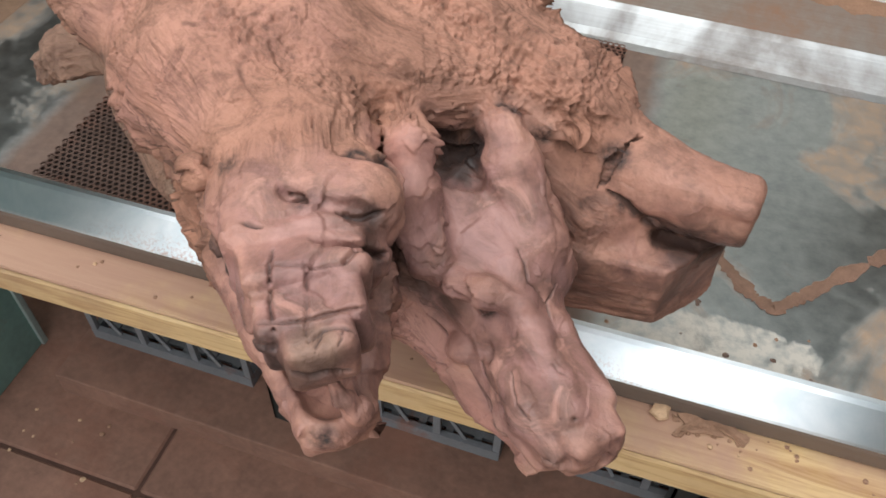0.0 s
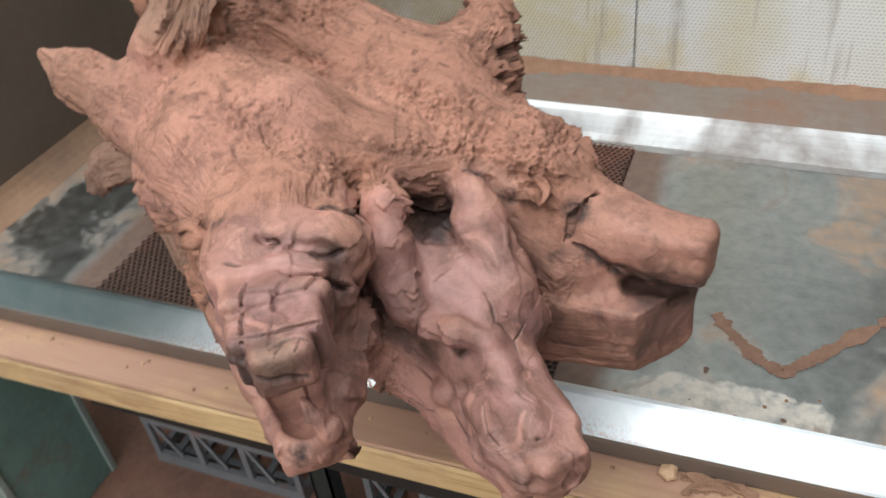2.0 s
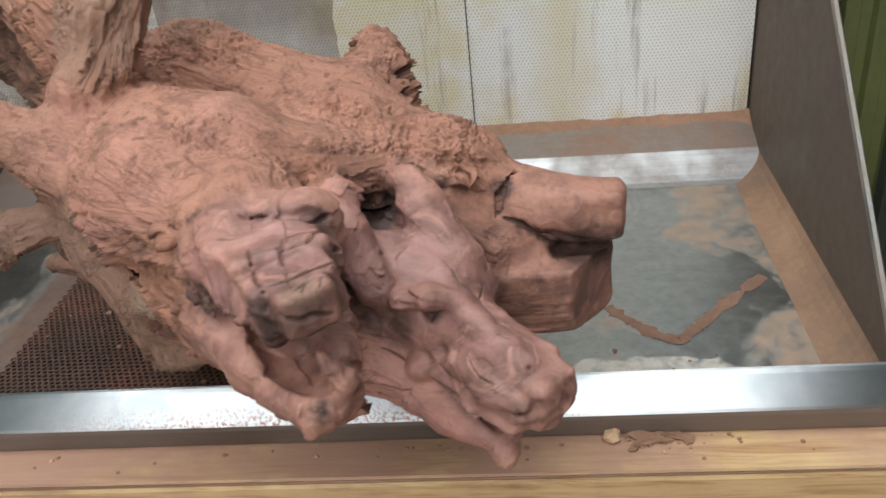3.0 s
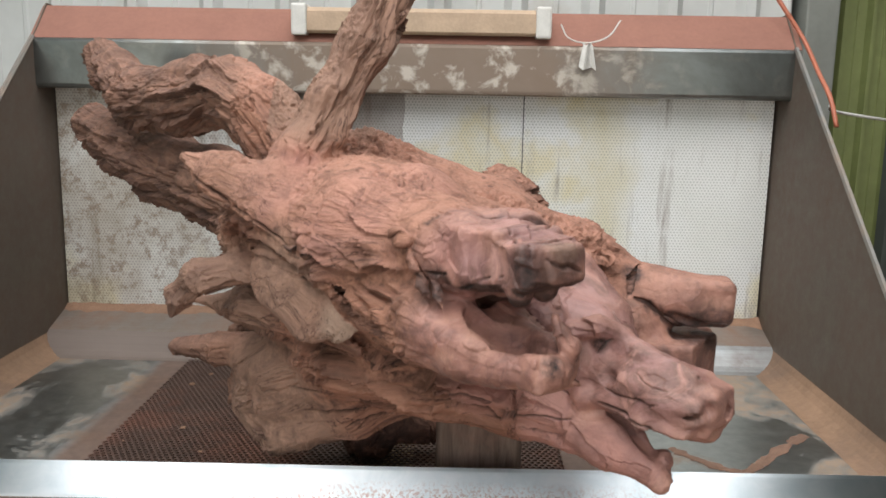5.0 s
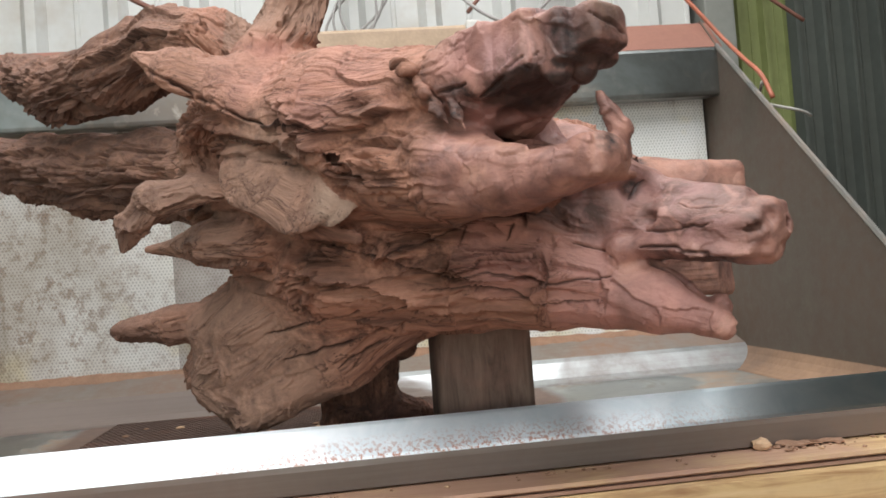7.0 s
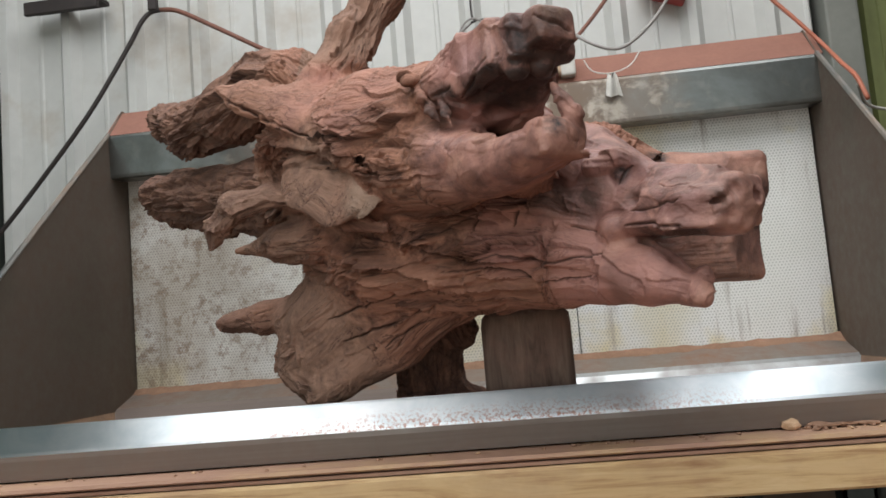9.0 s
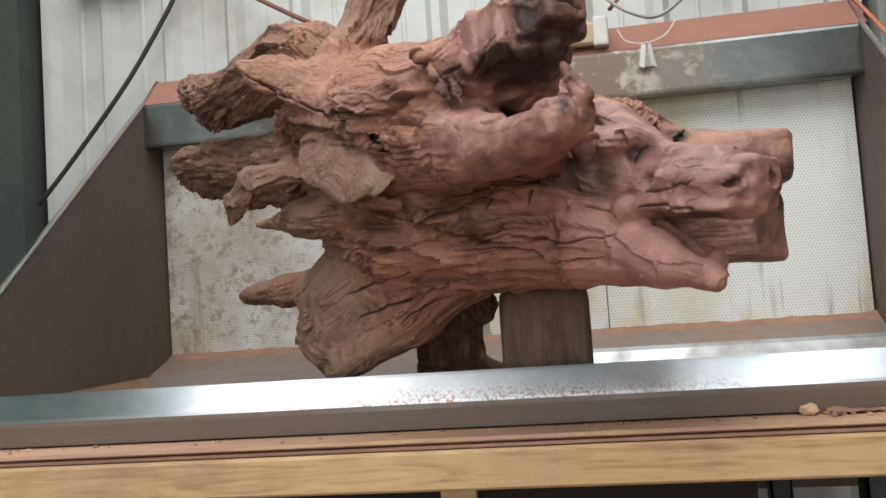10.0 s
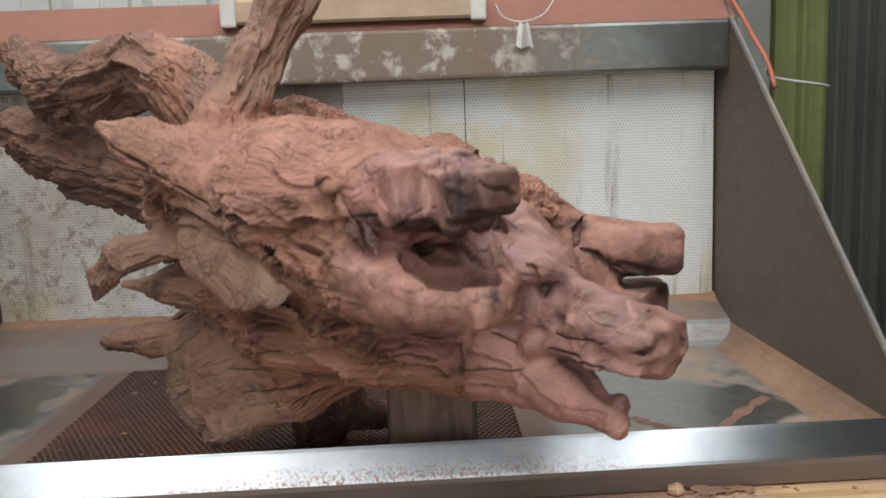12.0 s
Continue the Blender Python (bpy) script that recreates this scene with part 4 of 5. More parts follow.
L((-0.38, 0.60, 1.17, 0.060), (-0.29, 0.62, 1.18, 0.060), (-0.19, 0.61, 1.145, 0.058), (-0.12, 0.62, 1.13, 0.052), (-0.105, 0.69, 1.155, 0.028), (-0.11, 0.735, 1.182, 0.012), k=0.03)
L((-0.34, 0.50, 1.17, 0.05), (-0.22, 0.47, 1.165, 0.045), (-0.13, 0.48, 1.13, 0.035), (-0.08, 0.51, 1.12, 0.03), k=0.025, bark=0.4)
L((-0.13, 0.58, 1.115, 0.06), (-0.02, 0.555, 1.083, 0.052), (0.04, 0.538, 1.055, 0.041), k=0.03)
# lower neck and lower jaw
L((-0.36, 0.56, 1.01, 0.045), (-0.29, 0.50, 0.995, 0.060), (-0.17, 0.455, 0.985, 0.060), (-0.09, 0.42, 0.972, 0.052), (-0.035, 0.385, 0.957, 0.038), (0.0, 0.352, 0.940, 0.027), (0.037, 0.323, 0.921, 0.016), k=0.02)
# second head: skull, snout, crown and strand
L((-0.22, 0.47, 1.04, 0.075), (-0.10, 0.44, 1.04, 0.062), (-0.022, 0.41, 1.025, 0.052), k=0.02)
L((-0.018, 0.398, 1.020, 0.046), (0.010, 0.368, 1.010, 0.035), (0.050, 0.326, 1.003, 0.034), (0.074, 0.303, 0.999, 0.029), k=0.010, flat=0.84, across=(0.1, -0.1, 1))
L((-0.004, 0.428, 1.050, 0.032), (-0.036, 0.460, 1.096, 0.025), (-0.050, 0.481, 1.117, 0.018), k=0.008)
L((-0.118, 0.446, 1.138, 0.010), (-0.102, 0.414, 1.134, 0.015), (-0.092, 0.394, 1.106, 0.020), (-0.074, 0.378, 1.060, 0.022), k=0.008)
clay.ball(0.010, 0.424, 1.024, 0.027, 0.008)
clay.ball(0.016, 0.436, 1.012, 0.019, 0.005)
L((-0.012, 0.384, 1.052, 0.013), (0.02, 0.346, 1.036, 0.011), (0.062, 0.300, 1.024, 0.011), k=0.012)
L((0.004, 0.330, 1.010, 0.013), (0.034, 0.300, 1.004, 0.015), (0.060, 0.280, 1.000, 0.012), k=0.008)
L((-0.016, 0.340, 0.990, 0.008), (0.020, 0.306, 0.982, 0.010), (0.050, 0.288, 0.976, 0.009), (0.072, 0.302, 0.972, 0.009), k=0.016)
clay.block(pose(0.044, 0.333, 1.003, 0, 5, -44), (0.044, 0.030, 0.027), 0.010, 0.005)
clay.block(pose(0.079, 0.299, 0.998, 4, 8, -44), (0.015, 0.024, 0.025), 0.007, 0.003)
clay.ball(0.074, 0.287, 1.008, 0.016, 0.005)
clay.ball(0.088, 0.302, 1.000, 0.015, 0.006)
clay.ball(0.080, 0.296, 0.976, 0.012, 0.006)
clay.ball(-0.034, 0.350, 0.988, 0.012, 0.010)
# first head: skull, snout, lower jaw
L((-0.38, 0.52, 1.13, 0.071), (-0.28, 0.451, 1.125, 0.078), (-0.20, 0.39, 1.125, 0.068), k=0.025, bark=0.65)
L((-0.185, 0.385, 1.138, 0.062), (-0.148, 0.320, 1.140, 0.053), (-0.124, 0.282, 1.144, 0.036), k=0.010, flat=0.74, across=(0.06, -0.10, 1))
L((-0.124, 0.350, 1.130, 0.038), (-0.100, 0.296, 1.138, 0.025), k=0.008)
clay.block(pose(-0.131, 0.291, 1.150, 2, -4, -57), (0.022, 0.046, 0.028), 0.010, 0.004)
clay.block(pose(-0.113, 0.259, 1.150, -3, -6, -57), (0.019, 0.040, 0.026), 0.007, 0.002)
clay.block(pose(-0.096, 0.233, 1.150, 3, -4, -55), (0.017, 0.033, 0.021), 0.006, 0.002)
clay.block(pose(-0.081, 0.213, 1.153, 0, -6, -52), (0.013, 0.021, 0.017), 0.006, 0.002)
clay.block(pose(-0.106, 0.219, 1.143, 0, 0, -52), (0.012, 0.012, 0.014), 0.004, 0.002)
L((-0.200, 0.310, 1.134, 0.014), (-0.159, 0.269, 1.131, 0.014), (-0.124, 0.233, 1.138, 0.012), (-0.099, 0.208, 1.146, 0.009), k=0.004, flat=0.55, across=(-0.62, -0.78, 0.1))
L((-0.25, 0.41, 1.085, 0.056), (-0.19, 0.335, 1.068, 0.044), (-0.150, 0.290, 1.055, 0.034), k=0.010)
L((-0.204, 0.316, 1.078, 0.024), (-0.156, 0.268, 1.062, 0.015), (-0.119, 0.234, 1.058, 0.0125), (-0.096, 0.214, 1.061, 0.011), k=0.008)
L((-0.120, 0.330, 1.058, 0.032), (-0.088, 0.268, 1.058, 0.017), (-0.073, 0.237, 1.063, 0.012), k=0.008)
L((-0.140, 0.285, 1.044, 0.038), (-0.088, 0.228, 1.050, 0.023), k=0.008, flat=0.5, across=(0, 0, 1))
L((-0.096, 0.210, 1.062, 0.012), (-0.083, 0.216, 1.060, 0.012), (-0.070, 0.230, 1.064, 0.011), k=0.006)
clay.block(pose(-0.084, 0.224, 1.058, 0, 0, -48), (0.013, 0.026, 0.017), 0.005, 0.004)
clay.ball(-0.067, 0.224, 1.080, 0.009, 0.003)
clay.ball(-0.158, 0.305, 1.158, 0.024, 0.010)
clay.ball(-0.100, 0.328, 1.159, 0.023, 0.020)
clay.ball(-0.124, 0.318, 1.166, 0.014, 0.014)
# ear, blade, spikes
ear = len(clay.chains)
L((-0.30, 0.43, 1.152, 0.046), (-0.37, 0.448, 1.174, 0.040), (-0.43, 0.454, 1.198, 0.026), (-0.474, 0.460, 1.217, 0.007), k=0.006, flat=0.36, across=(0.25, -0.85, 0.45), bark=0.15)
L((-0.38, 0.66, 0.99, 0.03), (-0.46, 0.73, 0.955, 0.018), (-0.515, 0.772, 0.928, 0.007), k=0.012, bark=0.3)
# upright branch
L((-0.365, 0.49, 1.17, 0.042), (-0.342, 0.495, 1.22, 0.032), (-0.312, 0.52, 1.285, 0.028), (-0.285, 0.55, 1.345, 0.031), (-0.245, 0.58, 1.44, 0.028), (-0.215, 0.60, 1.525, 0.026), k=0.015, bark=0.35)
# roots reaching back
L((-0.36, 0.57, 1.20, 0.05), (-0.42, 0.61, 1.265, 0.040), (-0.48, 0.68, 1.290, 0.042), (-0.57, 0.76, 1.278, 0.046), (-0.665, 0.84, 1.280, 0.044), (-0.74, 0.93, 1.315, 0.034), (-0.785, 0.985, 1.350, 0.026), k=0.02, bark=0.55)
L((-0.44, 0.64, 1.24, 0.03), (-0.53, 0.72, 1.315, 0.022), (-0.60, 0.79, 1.30, 0.02), k=0.015, bark=0.55)
L((-0.36, 0.64, 1.09, 0.06), (-0.44, 0.70, 1.12, 0.055), (-0.54, 0.80, 1.150, 0.058), (-0.65, 0.90, 1.168, 0.056), (-0.757, 1.0, 1.195, 0.050), (-0.855, 1.10, 1.225, 0.038), k=0.02, bark=0.55)
# flared stump and feet
L((-0.20, 0.495, 0.955, 0.036), (-0.29, 0.53, 0.900, 0.034), (-0.375, 0.568, 0.852, 0.026), k=0.02, bark=0.10)
L((-0.31, 0.53, 0.965, 0.046), (-0.39, 0.59, 0.925, 0.042), (-0.458, 0.65, 0.885, 0.030), k=0.03, bark=0.10)
L((-0.32, 0.545, 0.935, 0.046), (-0.415, 0.61, 0.866, 0.030), k=0.03, bark=0.10)
L((-0.36, 0.56, 0.985, 0.03), (-0.43, 0.61, 0.935, 0.035), k=0.03, bark=0.10)
L((-0.42, 0.60, 0.90, 0.034), (-0.452, 0.626, 0.874, 0.022), (-0.40, 0.572, 0.838, 0.016), (-0.36, 0.548, 0.852, 0.018), k=0.012, bark=0.5)
L((-0.42, 0.61, 0.945, 0.026), (-0.49, 0.63, 0.942, 0.020), (-0.55, 0.642, 0.941, 0.010), k=0.010, bark=0.3)
L((-0.30, 0.62, 0.99, 0.06), (-0.275, 0.68, 0.90, 0.042), (-0.275, 0.71, 0.83, 0.045), (-0.29, 0.715, 0.79, 0.04), k=0.015, bark=0.3)
L((-0.24, 0.62, 0.955, 0.028), (-0.225, 0.655, 0.905, 0.02), k=0.015, bark=0.3)
L((-0.25, 0.70, 0.81, 0.03), (-0.21, 0.71, 0.80, 0.024), k=0.012, bark=0.3)
# split log end
L((0.0, 0.540, 1.052, 0.046), (0.07, 0.530, 1.054, 0.036), (0.115, 0.518, 1.054, 0.031), k=0.012, bark=0.1)
clay.block(pose(0.122, 0.516, 1.053, 0, 2, -6), (0.043, 0.025, 0.030), 0.012, 0.008)
clay.block(pose(0.066, 0.510, 0.973, 0, 0, 3), (0.088, 0.048, 0.039), 0.008, 0.008)
L((-0.02, 0.53, 1.05, 0.048), (0.03, 0.518, 1.02, 0.044), (0.06, 0.512, 1.00, 0.035), k=0.012, bark=0.2)
# carving cuts: slanted end of the lower log, wedge between the two, ring groove
clay.block(pose(0.169, 0.470, 0.955, 0, 0, -36), (0.045, 0.09, 0.056), 0.003, 0.003, cut=True)
for dy, dz in ((-0.012, 0.006), (0.004, 0.0), (0.022, -0.004), (0.042, -0.006)):
    L((0.040, 0.488 + dy * 0.4, 1.062 + dz, 0.002), (0.090, 0.486 + dy, 1.036 + dz, 0.006), (0.18, 0.494 + dy, 1.014 + dz, 0.009), k=0.003, cut=True)
clay.block(pose(0.172, 0.500, 0.915, 0, 40, -18), (0.030, 0.12, 0.060), 0.004, 0.006, cut=True)
L((0.037, 0.490, 1.062, 0.0025), (0.040, 0.503, 1.080, 0.003), (0.047, 0.519, 1.089, 0.003), (0.059, 0.532, 1.094, 0.002), k=0.003, cut=True)
L((0.110, 0.478, 1.046, 0.003), (0.165, 0.486, 1.022, 0.011), k=0.006, cut=True)
# mouths
L((-0.01, 0.338, 1.014, 0.004), (0.03, 0.302, 1.004, 0.005), (0.06, 0.274, 0.998, 0.004), k=0.008, cut=True)
L((-0.170, 0.268, 1.104, 0.006), (-0.130, 0.240, 1.105, 0.020), (-0.085, 0.205, 1.108, 0.036), k=0.003, flat=0.58, across=(0.1, -0.1, 1), cut=True)
L((-0.130, 0.290, 1.102, 0.020), (-0.085, 0.235, 1.106, 0.034), (-0.05, 0.215, 1.108, 0.036), k=0.003, flat=0.58, across=(0.1, -0.1, 1), cut=True)
L((-0.144, 0.290, 1.082, 0.017), (-0.118, 0.262, 1.080, 0.026), (-0.090, 0.231, 1.080, 0.020), k=0.003, cut=True)
clay.ball(-0.112, 0.224, 1.126, 0.012, 0.005)
clay.ball(-0.090, 0.232, 1.128, 0.011, 0.005)
L((-0.080, 0.222, 1.104, 0.004), (-0.074, 0.222, 1.090, 0.007), (-0.068, 0.224, 1.074, 0.008), k=0.003)
L((-0.036, 0.335, 0.981, 0.003), (0.02, 0.305, 0.968, 0.010), (0.07, 0.27, 0.956, 0.017), k=0.005, cut=True)
L((0.0, 0.35, 0.972, 0.008), (0.05, 0.315, 0.955, 0.015), (0.10, 0.30, 0.95, 0.02), k=0.006, cut=True)
L((0.0, 0.35, 0.966, 0.010), (0.036, 0.322, 0.944, 0.009), k=0.004, cut=True)
clay.ball(0.046, 0.326, 0.933, 0.011, 0.005)
clay.ball(0.041, 0.311, 0.914, 0.010, 0.006)
# eye sockets, nostrils, hollows
L((-0.032, 0.352, 1.043, 0.004), (-0.019, 0.350, 1.046, 0.008), (-0.006, 0.350, 1.047, 0.004), k=0.003, cut=True)
clay.ball(-0.018, 0.359, 1.041, 0.0075, 0.002)
L((-0.045, 0.362, 1.056, 0.007), (-0.02, 0.357, 1.061, 0.008), (0.004, 0.358, 1.054, 0.006), k=0.014)
clay.ball(0.071, 0.268, 1.006, 0.009, 0.004, cut=True, squash=(0.7, 1, 1.1))
clay.ball(0.090, 0.288, 1.000, 0.008, 0.004, cut=True)
L((-0.100, 0.438, 1.120, 0.013), (-0.082, 0.444, 1.104, 0.022), (-0.068, 0.456, 1.106, 0.014), k=0.004, cut=True)
L((-0.096, 0.464, 1.090, 0.016), (-0.080, 0.475, 1.086, 0.018), k=0.005, cut=True)
L((-0.088, 0.428, 1.100, 0.012), (-0.062, 0.440, 1.090, 0.015), k=0.006, cut=True)
L((-0.096, 0.393, 1.078, 0.007), (-0.092, 0.372, 1.056, 0.012), (-0.076, 0.362, 1.030, 0.010), k=0.005, cut=True)
clay.ball(-0.166, 0.286, 1.150, 0.008, 0.004, cut=True)
clay.ball(-0.162, 0.291, 1.150, 0.007, 0.002)
clay.ball(-0.138, 0.300, 1.177, 0.007, 0.006, cut=True, squash=(1.3, 0.7, 1))
L((-0.115, 0.300, 1.178, 0.003), (-0.095, 0.302, 1.176, 0.006), (-0.078, 0.306, 1.168, 0.004), k=0.006, cut=True)
L((-0.108, 0.272, 1.172, 0.004), (-0.075, 0.282, 1.166, 0.006), (-0.062, 0.292, 1.15, 0.006), k=0.004, cut=True)
L((-0.120, 0.345, 1.186, 0.003), (-0.088, 0.352, 1.182, 0.004), k=0.003, cut=True)
L((-0.215, 0.295, 1.135, 0.004), (-0.185, 0.275, 1.118, 0.006), (-0.165, 0.262, 1.108, 0.004), k=0.003, cut=True)
L((-0.21, 0.31, 1.112, 0.004), (-0.178, 0.276, 1.100, 0.004), k=0.003, cut=True)
clay.ball(-0.640, 0.792, 1.268, 0.009, 0.004, cut=True)
L((-0.092, 0.206, 1.082, 0.004), (-0.092, 0.196, 1.062, 0.004), k=0.002, cut=True)
L((-0.078, 0.208, 1.082, 0.005), (-0.076, 0.198, 1.060, 0.004), k=0.002, cut=True)
L((-0.004, 0.482, 1.118, 0.016), (0.020, 0.452, 1.088, 0.022), (0.052, 0.440, 1.056, 0.021), (0.066, 0.43, 1.025, 0.014), k=0.004, cut=True)
L((0.010, 0.495, 1.095, 0.014), (0.034, 0.468, 1.060, 0.020), (0.056, 0.450, 1.030, 0.020), k=0.004, cut=True)
# frilled cheek of the first head
splinter = random.Random(5)
for k in range(9):
    q = Vector((-0.222, 0.318, 1.158)).lerp(Vector((-0.190, 0.288, 1.124)), k / 8) + Vector((splinter.uniform(-0.004, 0.004), 0, splinter.uniform(-0.008, 0.008)))
    e = Vector((splinter.uniform(0.006, 0.016), splinter.uniform(-0.012, -0.004), splinter.uniform(-0.030, -0.012)))
    L((*q, 0.0025), (*(q + e * 0.5), 0.0048), (*(q + e), 0.0015), k=0.003, cut=k % 3 == 1)
# hollow in the flank, with the blade and two spikes standing out of it
L((-0.395, 0.478, 1.152, 0.010), (-0.335, 0.415, 1.122, 0.014), (-0.275, 0.372, 1.088, 0.009), k=0.005, cut=True)
L((-0.42, 0.462, 1.102, 0.040), (-0.362, 0.408, 1.066, 0.047), (-0.315, 0.374, 1.042, 0.036), k=0.006, cut=True)
L((-0.44, 0.53, 1.05, 0.012), (-0.385, 0.49, 1.04, 0.018), k=0.004, cut=True)
L((-0.475, 0.470, 1.170, 0.012), (-0.415, 0.440, 1.146, 0.012), (-0.365, 0.410, 1.126, 0.006), k=0.004, cut=True)
L((-0.35, 0.50, 1.080, 0.030), (-0.42, 0.492, 1.086, 0.026), (-0.465, 0.482, 1.076, 0.025), (-0.492, 0.484, 1.053, 0.017), (-0.506, 0.487, 1.025, 0.004), k=0.004, flat=0.62, across=(0.35, -0.55, 0.75), bark=0.3)
L((-0.34, 0.505, 1.030, 0.042), (-0.42, 0.532, 1.032, 0.035), (-0.496, 0.556, 1.030, 0.004), k=0.006, flat=0.78, across=(0, -0.3, 1), bark=0.2)
blade = len(clay.chains)
L((-0.392, 0.468, 1.128, 0.016), (-0.360, 0.430, 1.098, 0.046), (-0.318, 0.400, 1.066, 0.042), (-0.290, 0.386, 1.054, 0.026), k=0.0015, flat=0.17, across=(-0.46, -0.79, 0.27), bark=0.0)
L((-0.400, 0.490, 1.098, 0.010), (-0.362, 0.452, 1.060, 0.012), (-0.322, 0.418, 1.036, 0.010), (-0.27, 0.39, 1.018, 0.005), k=0.003, flat=0.5, across=(-0.46, -0.79, 0.27), bark=0.0)
verts, nrm, quads = clay.skin()
verts, nrm, quads = finer(verts, nrm, quads)

# fibre coordinates: along and round the limb that each point belongs to
n = len(verts)
best, second = np.full(n, 9, np.float32), np.full(n, 9, np.float32)
owner = np.zeros(n, np.int32)
grain, bark, along = np.zeros((n, 3), np.float32), np.zeros(n, np.float32), np.zeros((n, 3), np.float32)
for i, (pts, amount, flat, e) in enumerate(clay.chains):
    near, coord, reach, run = np.full(n, 9, np.float32), np.zeros((n, 3), np.float32), np.zeros((n, 3), np.float32), 0.0
    main = pts[-1, :3] - pts[0, :3]
    main = main / np.linalg.norm(main)
    for q0, q1 in zip(pts[:-1], pts[1:]):
        ab = q1[:3] - q0[:3]
        length = np.linalg.norm(ab)
        rel = verts - q0[:3]
        h = np.clip(rel @ ab / length ** 2, 0, 1)
        off = rel - h[:, None] * ab
        stretched = off + (off @ e)[:, None] * e * (1 / flat - 1)
        dist = (np.linalg.norm(stretched, axis=1) - (q0[3] + (q1[3] - q0[3]) * h)) * flat
        closer = dist < near
        near = np.where(closer, dist, near)
        coord = np.where(closer[:, None], off + main * ((run + h * length) * 0.10)[:, None] + 0.37 * i, coord)
        reach = np.where(closer[:, None], main * (run + h * length)[:, None], reach)
        run += length
    closer = near < best
    second = np.where(closer, best, np.minimum(second, near))
    grain = np.where(closer[:, None], coord, grain)
    along = np.where(closer[:, None], reach, along)
    bark = np.where(closer, amount, bark)
    owner = np.where(closer, i, owner)
    best = np.where(closer, near, best)
seam = np.clip((second - best) / 0.012, 0.12, 1)


def spots(*rows, soft=0.5):
    return np.maximum.reduce([spot(verts, *r, soft) for r in rows])


smoothness = spots((-0.12, 0.24, 1.065, 0.085), (-0.17, 0.285, 1.07, 0.06), (-0.11, 0.26, 1.12, 0.125), (0.03, 0.35, 0.99, 0.15), (0.11, 0.53, 1.02, 0.115), (-0.03, 0.42, 1.06, 0.10), (-0.034, 0.462, 1.105, 0.058), (-0.098, 0.405, 1.125, 0.095), (0.03, 0.33, 0.93, 0.075), soft=0.5)
smoothness = np.clip(smoothness - np.clip((verts[:, 1] - 0.335) / 0.03, 0, 1) * spots((-0.2, 0.42, 1.17, 0.14), soft=0.4), 0, 1)
strip = spots((-0.103, 0.400, 1.155, 0.034), (-0.088, 0.391, 1.132, 0.042), (-0.080, 0.382, 1.112, 0.040), (-0.086, 0.366, 1.084, 0.036), (-0.080, 0.357, 1.058, 0.030), soft=0.5)
smoothness = np.maximum(smoothness, strip)
up = np.clip(nrm[:, 2] * 1.5 - 0.2, 0, 1)
under = np.clip((-nrm[:, 2] - 0.42) / 0.3, 0, 1) * np.clip((0.50 - verts[:, 1]) / 0.06, 0, 1)
dust = np.maximum(up * (1 - 0.75 * smoothness), spots((0.12, 0.54, 1.05, 0.09), (0.05, 0.53, 1.06, 0.08), soft=0.4) * np.clip(nrm[:, 2] + 0.6, 0, 1) * 0.85)
fuzz = np.clip((nrm[:, 2] - 0.42) * 3, 0, 1) * np.clip((verts[:, 1] - 0.36) / 0.04, 0, 1) * (1 - smoothness) * np.clip((0.66 - np.abs(verts[:, 0] + 0.17) * 2.0) / 0.2, 0, 1)
on_blade, on_ear = (owner == blade).astype(np.float32), (owner == ear).astype(np.float32)
pale = np.maximum(on_blade * spots((-0.268, 0.372, 1.050, 0.050), soft=0.35), spots((-0.373, 0.531, 0.943, 0.009), soft=0.4))
grey = np.maximum.reduce([0.85 * on_blade, 0.35 * on_ear * np.clip((-0.34 - verts[:, 0]) / 0.05, 0, 1), spots((-0.080, 0.206, 1.166, 0.018), (-0.38, 0.58, 0.89, 0.14), (-0.46, 0.49, 1.05, 0.10), (-0.34, 0.43, 1.09, 0.075), soft=0.4), np.clip((verts[:, 2] - 1.225) / 0.03, 0, 1) * (verts[:, 0] > -0.40), np.clip((-0.42 - verts[:, 0]) / 0.06, 0, 1) * 0.55])
char_shade = spots((-0.115, 0.354, 1.170, 0.013), (-0.101, 0.366, 1.157, 0.012), (-0.190, 0.314, 1.173, 0.012), (-0.085, 0.304, 1.170, 0.011), (-0.128, 0.296, 1.180, 0.010), (-0.112, 0.205, 1.148, 0.013), (-0.108, 0.203, 1.141, 0.015), (-0.076, 0.288, 1.158, 0.013), (-0.085, 0.207, 1.064, 0.013), (0.043, 0.505, 1.088, 0.018), (-0.043, 0.490, 1.132, 0.016), (-0.185, 0.276, 1.118, 0.022), (-0.019, 0.352, 1.044, 0.012), (0.115, 0.492, 1.030, 0.024), (0.15, 0.485, 1.025, 0.026), (0.10, 0.482, 1.032, 0.020), (-0.02, 0.50, 1.10, 0.014))
pink = spots((-0.15, 0.285, 1.14, 0.06), (-0.12, 0.33, 1.17, 0.035), (-0.10, 0.43, 1.09, 0.035), (-0.25, 0.40, 1.17, 0.07), (-0.29, 0.41, 1.14, 0.06), (-0.21, 0.37, 1.13, 0.05), (-0.20, 0.44, 1.20, 0.05), (-0.36, 0.45, 1.19, 0.06), (-0.14, 0.30, 1.09, 0.05), (0.01, 0.345, 0.94, 0.06), (-0.06, 0.37, 0.985, 0.05), (-0.13, 0.385, 1.0, 0.06), (-0.06, 0.37, 0.94, 0.05))
